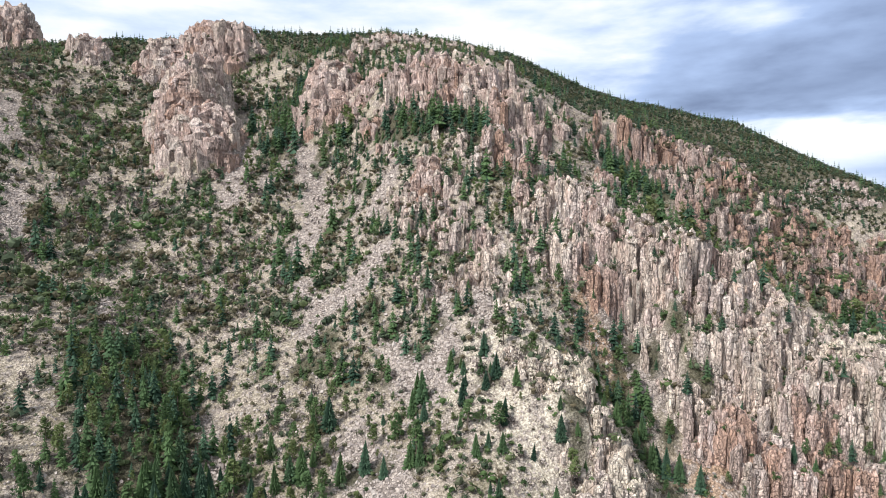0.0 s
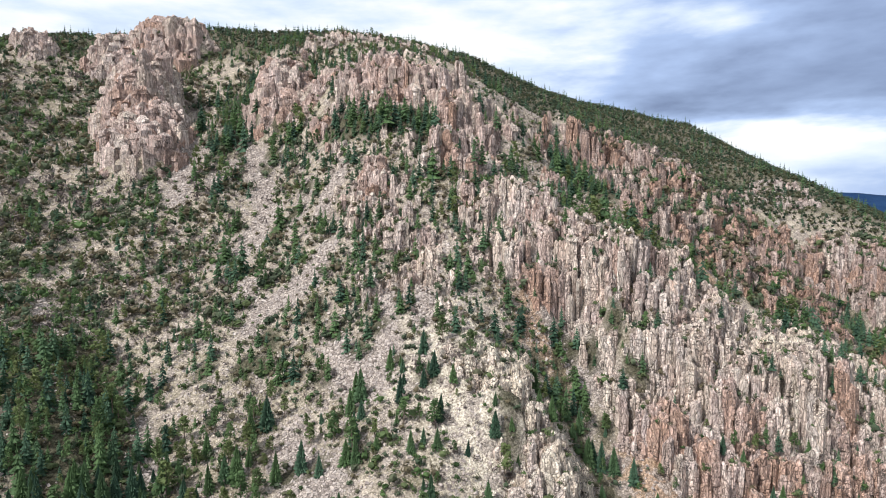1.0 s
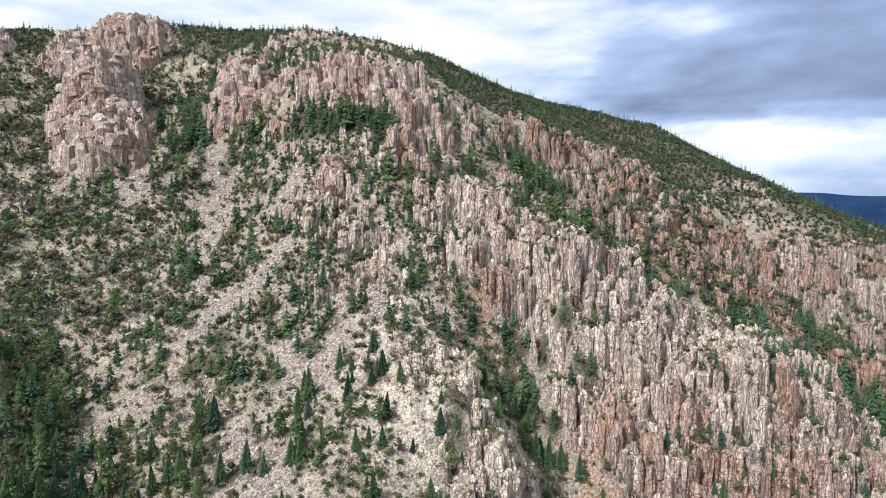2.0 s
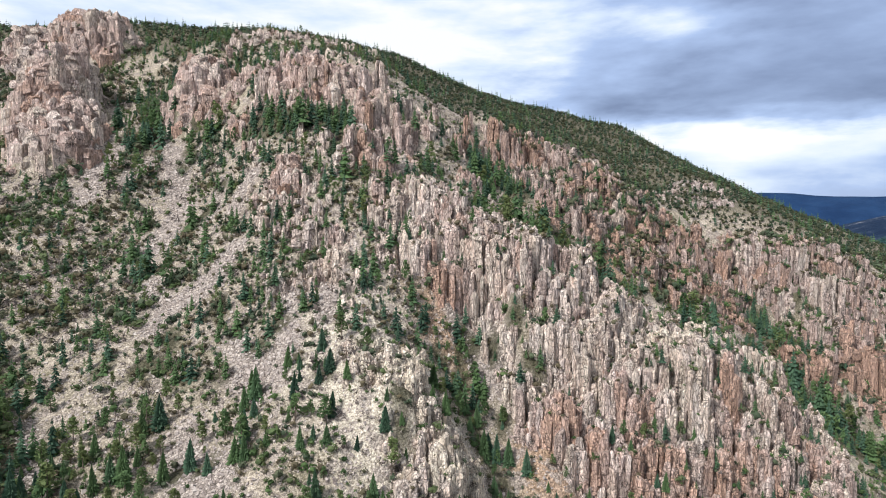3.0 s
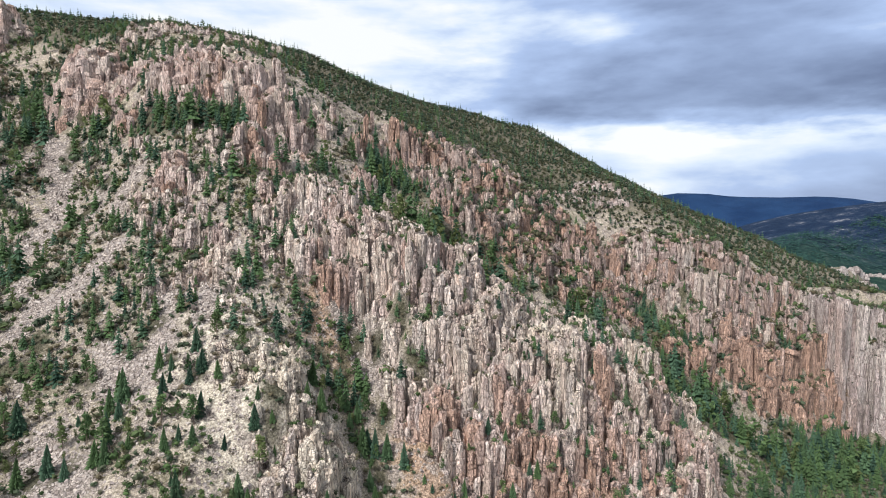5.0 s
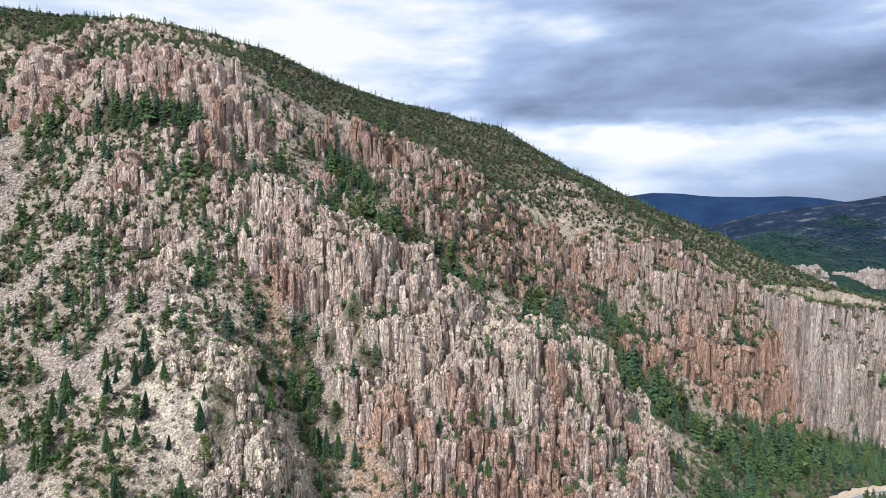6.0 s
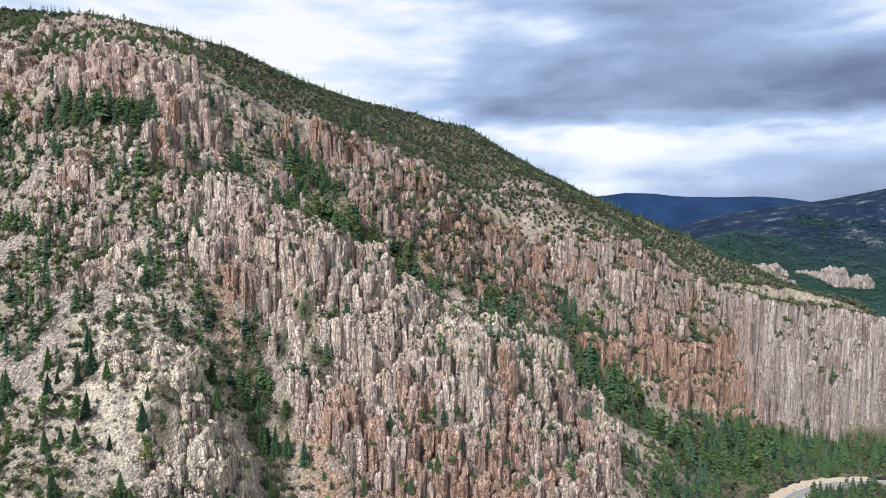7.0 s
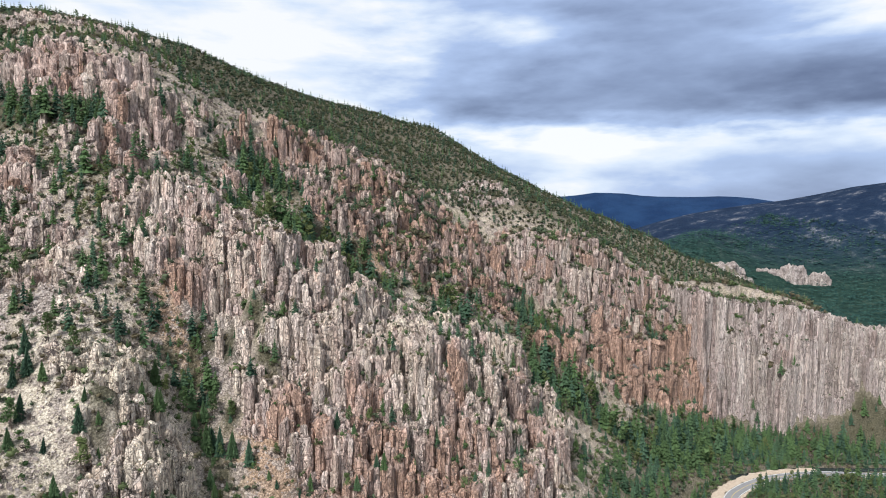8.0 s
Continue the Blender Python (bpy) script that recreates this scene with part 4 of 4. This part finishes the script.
# ---------------------------------------------------------------- trees
def fir_arrays(rng, layers, arms):
    """A unit fir crown: whorls of drooping boughs, each a folded kite."""
    v, f = [], []
    for i in range(layers):
        t = i / (layers - 1)
        z = 0.06 + 0.9 * t
        reach = (0.235 * (1 - t) ** 0.85 + 0.012) * rng.uniform(0.88, 1.10)
        turn = rng.uniform(0, 6.28)
        for a in range(arms):
            w = turn + (a + rng.uniform(-0.3, 0.3)) * 2 * np.pi / arms
            l = reach * rng.uniform(0.75, 1.2)
            half = l * 2.2 / arms
            dz = l * rng.uniform(0.15, 0.6)
            z = 0.06 + 0.9 * t + rng.uniform(-0.03, 0.03)
            c, s = np.cos(w), np.sin(w)
            b = len(v)
            v += [(0, 0, z + 0.06), (c * l, s * l, z - dz), (c * l * 0.6 - s * half, s * l * 0.6 + c * half, z - dz * 0.9 - 0.02), (c * l * 0.6 + s * half, s * l * 0.6 - c * half, z - dz * 0.9 - 0.02)]
            f += [(b, b + 2, b + 1), (b, b + 1, b + 3)]
    b = len(v)
    v += [(0, 0, 1.0), (0.015, 0, 0.88), (-0.01, 0.012, 0.88), (-0.01, -0.012, 0.88)]
    f += [(b, b + 1, b + 2), (b, b + 2, b + 3), (b, b + 3, b + 1)]
    return np.array(v), np.array(f)


def tuft_arrays(rng, clumps, leaves, leaf):
    """Sprays of small leaf triangles about the clumps (x, y, z, radius)."""
    v, f = [], []
    for cx, cy, cz, cr in clumps:
        for _ in range(leaves):
            d = rng.normal(0, 1, 3)
            d /= np.linalg.norm(d)
            p = np.array([cx, cy, cz]) + d * cr * rng.uniform(0.7, 1.0) * np.array([1, 1, 0.85])
            a, b = rng.normal(0, 1, 3), rng.normal(0, 1, 3)
            a, b = a - 0.5 * d * (a @ d), b - 0.5 * d * (b @ d)
            k = len(v)
            s = leaf * rng.uniform(0.6, 1.4)
            v += [tuple(p + a * s * 0.6), tuple(p + b * s * 0.6), tuple(p - (a + b) * s * 0.45)]
            f.append((k, k + 1, k + 2))
    return np.array(v), np.array(f)


def pine_arrays(rng, clumps, leaves, leaf):
    c = []
    for i in range(clumps):
        t = i / max(1, clumps - 1)
        z = 0.36 + 0.56 * t
        w = 0.13 * (1 - 0.75 * t) ** 0.8
        a = rng.uniform(0, 6.28)
        c.append((np.cos(a) * w, np.sin(a) * w, z, 0.115 * (1 - 0.4 * t)))
    return tuft_arrays(rng, c, leaves, leaf)


def lump_arrays(rng, x, y, z, r):
    """A rough twenty-sided lump of foliage."""
    g = (1 + 5 ** 0.5) / 2
    v = np.array([(-1, g, 0), (1, g, 0), (-1, -g, 0), (1, -g, 0), (0, -1, g), (0, 1, g), (0, -1, -g), (0, 1, -g), (g, 0, -1), (g, 0, 1), (-g, 0, -1), (-g, 0, 1)]) / 1.9
    f = np.array([(0, 11, 5), (0, 5, 1), (0, 1, 7), (0, 7, 10), (0, 10, 11), (1, 5, 9), (5, 11, 4), (11, 10, 2), (10, 7, 6), (7, 1, 8), (3, 9, 4), (3, 4, 2), (3, 2, 6), (3, 6, 8), (3, 8, 9), (4, 9, 5), (2, 4, 11), (6, 2, 10), (8, 6, 7), (9, 8, 1)])
    v = v @ np.linalg.qr(rng.normal(0, 1, (3, 3)))[0].T
    v = v * rng.uniform(0.7, 1.15, (12, 1)) * r * np.array([1, 1, 0.85])
    return v + np.array([x, y, z]), f


def scrub_arrays(rng, leaves, leaf, most=2):
    """A bush: one or two dark lumps hidden in sprays of leaves."""
    tufts = [(rng.normal(0, 0.08), rng.normal(0, 0.08), 0.40, 0.38)]
    if most > 1 and rng.uniform() < 0.6:
        w = rng.uniform(0, 6.28)
        tufts.append((0.3 * math.cos(w), 0.3 * math.sin(w), rng.uniform(0.25, 0.6), 0.28))
    v, f = tuft_arrays(rng, [(x, y, z, r * 1.25) for x, y, z, r in tufts], leaves // len(tufts), leaf)
    for x, y, z, r in tufts:
        lv, lf = lump_arrays(rng, x, y, z, r * 0.72)
        v, f = np.concatenate([v, lv]), np.concatenate([f, lf + len(v)])
    return v, f


def trunk_arrays(tall, thick, sides=5):
    a = np.arange(sides) * 2 * np.pi / sides
    v = np.concatenate([np.stack([np.cos(a) * r, np.sin(a) * r, np.full(sides, z)], -1) for z, r in ((-0.08, thick), (tall * 0.5, thick * 0.7), (tall, thick * 0.2))])
    f = []
    for j in range(2):
        for k in range(sides):
            k2 = (k + 1) % sides
            f += [(j * sides + k, j * sides + k2, (j + 1) * sides + k2), (j * sides + k, (j + 1) * sides + k2, (j + 1) * sides + k)]
    return np.array(v), np.array(f)


def scatter(rng, box, n, density):
    x, y = rng.uniform(box[0], box[2], n), rng.uniform(box[1], box[3], n)
    ok = rng.uniform(0, 1, n) < density(x, y)
    return x[ok], y[ok]


def stuff(name, label, category, templates, x, y, z, h, w, mat, rng):
    """Many small plants in one mesh."""
    vs, fs, own, at = [], [], [], 0
    pick = rng.integers(0, len(templates), len(x))
    for k, (tv, tf) in enumerate(templates):
        m = np.flatnonzero(pick == k)
        if not len(m):
            continue
        a = rng.uniform(0, 6.28, len(m))
        c, s = np.cos(a)[:, None], np.sin(a)[:, None]
        v = np.stack([(tv[:, 0] * c - tv[:, 1] * s) * w[m, None] + x[m, None], (tv[:, 0] * s + tv[:, 1] * c) * w[m, None] + y[m, None], tv[None, :, 2] * h[m, None] + z[m, None]], -1)
        vs.append(v.reshape(-1, 3))
        own.append(np.repeat(rng.uniform(0, 1, len(m)), len(tv)))
        fs.append((tf[None] + (np.arange(len(m)) * len(tv))[:, None, None] + at).reshape(-1, 3))
        at += v.shape[0] * v.shape[1]
    me = mesh_from(name, np.concatenate(vs), np.concatenate(fs), mat)
    attribute(me, "own", np.concatenate(own))
    return tagged(new(name, me), label, category, kind="stuff")


def plant(name, label, category, group, templates, trunk, x, y, z, h, w, mat, rng):
    """Single trees, each with trunk and crown."""
    crowns = [mesh_from("crown", v, f, mat) for v, f in templates]
    stem = mesh_from("trunk", *trunk, BARK)
    for i in range(len(x)):
        tree = tagged(new(name), label, category, group)
        tree.matrix_basis = pose(x[i], y[i], z[i], rng.normal(0, 1.5), rng.normal(0, 1.5), rng.uniform(0, 360)) @ Matrix.Diagonal((w[i], w[i], h[i], 1))
        for part_name, data in (("trunk", stem), ("crown", crowns[rng.integers(0, len(crowns))])):
            p = new(part_name, data)
            p.parent = tree


def standing(x, y):
    """Where a plant's root goes: on the rock where there is rock, else on the ground."""
    i = np.clip((y - TOPS["y"]).astype(int), 0, 599)
    j = np.clip((x - TOPS["x"]).astype(int), 0, 979)
    return np.maximum(ground_height(x, y), TOPS["z"][i, j]) - 0.25


def off_road(x, y, gap):
    return (near_line(ROAD_LINE, x, y) > np.where(y < np.interp(x, [300, 346, 400, 520], [200, 238, 236, 200]), np.where(x > 356, 4.4, 6.5), gap + 8)) & (near_line(STREAM_LINE, x, y) > gap)


def between(a, b, c, d, x):
    return smooth(a, b, x) * smooth(d, c, x)


def cover(x, y):
    """Share of ground under firs, pines and scrub."""
    rock, wood, scree = any_cliff(x, y), forest_amount(x, y), scree_amount(x, y)
    patch, fine = wave(x, y, 24, 41), wave(x, y, 9, 42)
    chute = between(-125, -110, -45, -30, x) * between(330, 350, 440, 470, y)
    centre = between(-45, -30, 50, 70, x) * between(205, 225, 320, 345, y)
    lower = between(-75, -55, 25, 40, x) * between(140, 150, 208, 222, y)
    west = smooth(-115, -150, x) * smooth(235, 255, y)
    bushy = between(-150, -120, -45, -25, x) * between(225, 245, 345, 370, y)
    fir = 0.05 + 0.10 * smooth(0, 0.6, patch) + 0.42 * wood + 0.36 * chute + 0.22 * centre + 0.05 * lower + 0.05 * west * smooth(-0.3, 0.5, patch) + 0.06 * bushy
    pine = 0.04 + 0.18 * lower + 0.05 * centre + 0.30 * wood * smooth(-0.2, 0.4, fine) + 0.10 * smooth(0.1, 0.7, -patch) + 0.05 * west
    scrub = 0.27 + 0.2 * patch + 0.38 * fine + 0.15 * chute + 0.1 * wood + 0.12 * bushy + 0.55 * centre + 0.30 * lower
    valley = smooth(32, 10, land(x, y)) * smooth(200, 260, x)
    south = smooth(340, 356, x) * (y < np.interp(x, [340, 370, 400, 520], [232, 238, 232, 195])) * (y > 150)
    pine = pine * (1 - 0.85 * valley) + 0.1 * south
    fir = fir + 0.5 * valley * smooth(-0.3, 0.4, patch + 0.5 * fine) + 0.9 * south
    dome = 1 - 0.96 * (rock_rise(x, y) > 3.0)
    fir = np.where(rock, 0.07 + 0.16 * smooth(0.1, 0.8, patch) + 0.36 * smooth(285, 300, y) * smooth(100, 130, x) * smooth(-0.2, 0.4, fine) + 0.95 * grove_amount(x, y), fir) * (1 - 0.95 * scree)
    pine = np.where(rock, 0.03, pine) * (1 - 0.95 * scree)
    scrub = np.where(rock, 0.22 + 0.3 * smooth(0.1, 0.7, fine) + 0.6 * smooth(285, 300, y) * smooth(110, 140, x) * smooth(-0.3, 0.4, patch + 0.4 * fine), scrub) * (1 - 0.9 * scree)
    wall = inside(CLIFFS["palisade_cliff"][0], x, y) * (land(x, y) < 78)
    spur = 1 - 0.7 * smooth(26, 14, near_line(SPUR_LINE, x, y))
    fir, pine, scrub = np.maximum(fir * spur, 0.5 * grove_amount(x, y)), pine * spur, scrub * (0.6 + 0.4 * spur)
    return fir * dome * (1 - 0.9 * wall), pine * dome * (1 - wall), scrub * dome * (1 - 0.85 * wall)


def back_slope(x, y):
    return y > np.interp(x, [-400, -200, -100, 0, 60, 130, 190, 263, 340, 390, 480, 700], [520, 520, 500, 505, 380, 386, 398, 385, 374, 370, 350, 330])


def make_plants():
    rng = np.random.default_rng(11)
    near_firs = [fir_arrays(rng, 24, 13) for _ in range(7)]
    mid_firs = [fir_arrays(rng, 9, 7) for _ in range(7)]
    far_firs = [fir_arrays(rng, 3, 4) for _ in range(5)]
    ridge_firs = [fir_arrays(rng, 6, 5) for _ in range(6)]
    near_pines = [pine_arrays(rng, 15, 30, 0.048) for _ in range(6)]
    mid_pines = [pine_arrays(rng, 9, 13, 0.075) for _ in range(6)]
    shrubs = [scrub_arrays(rng, 26, 0.17) for _ in range(12)]
    twigs = [tuft_arrays(rng, [(rng.normal(0, 0.2), rng.normal(0, 0.2), 0.4, 0.34) for _ in range(3)], 11, 0.14) for _ in range(6)]
    junipers = [scrub_arrays(rng, 13, 0.22, 1) for _ in range(8)]
    core = (-330, 125, 520, 520)

    def pick(which, n, gap, road):
        def density(x, y):
            return cover(x, y)[which] * off_road(x, y, road) * ~back_slope(x, y)
        x, y = spread(*scatter(rng, core, n, density), gap)
        order = np.argsort(np.hypot(x - 40, y))
        return x[order], y[order]

    # firs and pines, the nearer ones singly
    for which, gap, near_t, far_t, mat, nm, kinds, words in (
            (0, 2.3, near_firs, mid_firs, FIR, "fir_tree", "firs", "dark green fir tree standing on the stony slope"),
            (1, 3.0, near_pines, mid_pines, PINE, "pine_tree", "pines", "green pine tree with bare lower trunk on the slope")):
        x, y = pick(which, 48000 if which == 0 else 42000, gap, 3)
        rock = any_cliff(x, y)
        h = (3.2 + 7.6 * rng.uniform(0, 1, len(x)) ** 1.6) * np.interp(np.hypot(x - 40, y), [250, 330, 430, 520], [1.0, 0.95, 0.85, 0.75]) * np.where(rock, 0.75, 1.0) * (1 + (0.1 + 0.75 * smooth(225, 275, y)) * grove_amount(x, y) + 0.15 * smooth(35, 15, land(x, y)))
        z, w = standing(x, y), h * rng.uniform(0.9, 1.25, len(x))
        a, b = slice(0, 300), slice(300, None)
        plant(nm, words, "tree", "trees on the near slope", near_t, trunk_arrays(0.9, 0.02), x[a], y[a], z[a], h[a], w[a], mat, rng)
        stuff(nm + "s", "many " + kinds + " growing over the mountain slopes and ledges", "trees", far_t, x[b], y[b], z[b], h[b], w[b], mat, rng)

    # scrub on the open slope, some of it bare and grey
    x, y = pick(2, 150000, 1.6, 2)
    h = rng.uniform(1.2, 2.3, len(x)) * (1 + 1.5 * rng.uniform(0, 1, len(x)) ** 2) * (1 + 0.4 * smooth(-30, -60, x) * smooth(225, 245, y) + 0.3 * smooth(-115, -150, x) + 0.4 * smooth(285, 300, y) * smooth(110, 140, x))
    grey = rng.uniform(0, 1, len(x)) + 0.4 * wave(x, y, 12, 48) > 0.86
    z, w = standing(x, y), h * rng.uniform(0.75, 1.15, len(x))
    fresh = ~grey & (rng.uniform(0, 1, len(x)) + 0.35 * wave(x, y, 18, 49) + 0.15 * smooth(-80, -50, x) * smooth(230, 215, y) > 0.80)
    dull = ~grey & ~fresh
    stuff("scrub", "low green oak and mahogany scrub over the slope", "shrubs", shrubs, x[dull], y[dull], z[dull], h[dull], w[dull], SCRUB, rng)
    stuff("leafy_scrub", "fresh green leafy shrubs among the dull scrub", "shrubs", shrubs, x[fresh], y[fresh], z[fresh], h[fresh], w[fresh], BRUSH, rng)
    stuff("bare_scrub", "leafless grey brown shrubs scattered over the slope", "shrubs", twigs, x[grey], y[grey], z[grey], h[grey] * 1.1, w[grey], TWIG, rng)

    # bright green broadleaved brush at the foot of the cliffs, by the road and in the ravine
    def lush(x, y):
        foot = smooth(45, 20, land(x, y)) * smooth(215, 250, x) * (0.15 + 0.8 * wave(x, y, 17, 61))
        green = foot + 0.9 * smooth(14, 5, near_line([(300, 262), (322, 268), (345, 262)], x, y)) + 0.35 * smooth(30, 12, near_line([(352, 226), (420, 205), (500, 180)], x, y))
        green = green + 0.9 * smooth(0.0, 0.5, wave(x, y, 15, 62)) * smooth(26, 14, near_line([(-70, 150), (-97, 196), (-125, 235)], x, y))
        return green * off_road(x, y, 1.5) * ~any_cliff(x, y) * ~back_slope(x, y)
    x, y = spread(*scatter(rng, (-160, 125, 520, 330), 40000, lush), 1.7)
    h = rng.uniform(1.2, 4.2, len(x))
    stuff("green_brush", "bright green leafy brush along the valley foot", "shrubs", shrubs, x, y, standing(x, y), h, h * rng.uniform(0.9, 1.3, len(x)), BRUSH, rng)

    # the wooded back slope up to the skyline
    x, y = scatter(rng, (-420, 330, 640, 760), 95000, lambda x, y: back_slope(x, y) * (0.54 + 0.1 * smooth(380, 200, x) + 0.25 * wave(x, y, 22, 45) + 0.25 * wave(x, y, 8, 46)) * ~(rock_rise(x, y) > 0))
    x, y = spread(x, y, 2.4)
    tall = rng.uniform(0, 1, len(x)) < 0.12
    h = np.where(tall, rng.uniform(5, 9, len(x)), rng.uniform(2.5, 4.8, len(x)))
    z = standing(x, y)
    stuff("juniper_woods", "dense dark juniper and pinyon wood on the back slope", "trees", junipers, x[~tall], y[~tall], z[~tall], h[~tall], h[~tall] * rng.uniform(0.8, 1.2, (~tall).sum()), JUNIPER, rng)
    stuff("ridge_firs", "taller firs standing along the wooded ridge", "trees", ridge_firs, x[tall], y[tall], z[tall], h[tall], h[tall], FIR, rng)

    # far woods in the valley and on the low ridges beyond the cliffs
    x, y = scatter(rng, (500, 160, 1500, 1350), 16000, lambda x, y: 0.75 + 0.5 * wave(x, y, 60, 47))
    ok = (~back_slope(x, y) | (x > 640)) & off_road(x, y, 4) & (rock_rise(x, y) <= 0)
    x, y = x[ok], y[ok]
    h = rng.uniform(6, 12, len(x))
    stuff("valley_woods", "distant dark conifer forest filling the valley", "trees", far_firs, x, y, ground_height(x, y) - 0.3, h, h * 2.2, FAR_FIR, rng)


make_plants()


# ---------------------------------------------------------------- loose stones
def stone_arrays(rng):
    v = np.array([(-1, -1, -1), (1, -1, -1), (1, 1, -1), (-1, 1, -1), (-1, -1, 1), (1, -1, 1), (1, 1, 1), (-1, 1, 1)], float)
    v = v * rng.uniform(0.35, 0.75, v.shape) * np.array([1, 0.8, 0.65])
    v = v @ np.linalg.qr(rng.normal(0, 1, (3, 3)))[0]
    f = [(0, 2, 1), (0, 3, 2), (4, 5, 6), (4, 6, 7), (0, 1, 5), (0, 5, 4), (1, 2, 6), (1, 6, 5), (2, 3, 7), (2, 7, 6), (3, 0, 4), (3, 4, 7)]
    return v, np.array(f)


def make_stones():
    rng = np.random.default_rng(23)
    kinds = [stone_arrays(rng) for _ in range(12)]

    def talus(x, y):
        d = 0.32 + 0.45 * smooth(0.1, 0.6, wave(x, y, 13, 71)) + 0.9 * scree_amount(x, y)
        return d * ~any_cliff(x, y) * (1 - 0.8 * forest_amount(x, y)) * (land(x, y) > 30)

    x, y = scatter(rng, (-280, 140, 120, 420), 90000, talus)
    size = rng.uniform(0.24, 0.6, len(x)) * (1 + 0.3 * scree_amount(x, y)) * (1 + 1.1 * rng.uniform(0, 1, len(x)) ** 5)
    stuff("talus_stones", "loose pinkish grey talus blocks strewn down the slope", "stones", kinds, x, y, ground_height(x, y) + 0.05, size, size, STONE, rng)


make_stones()
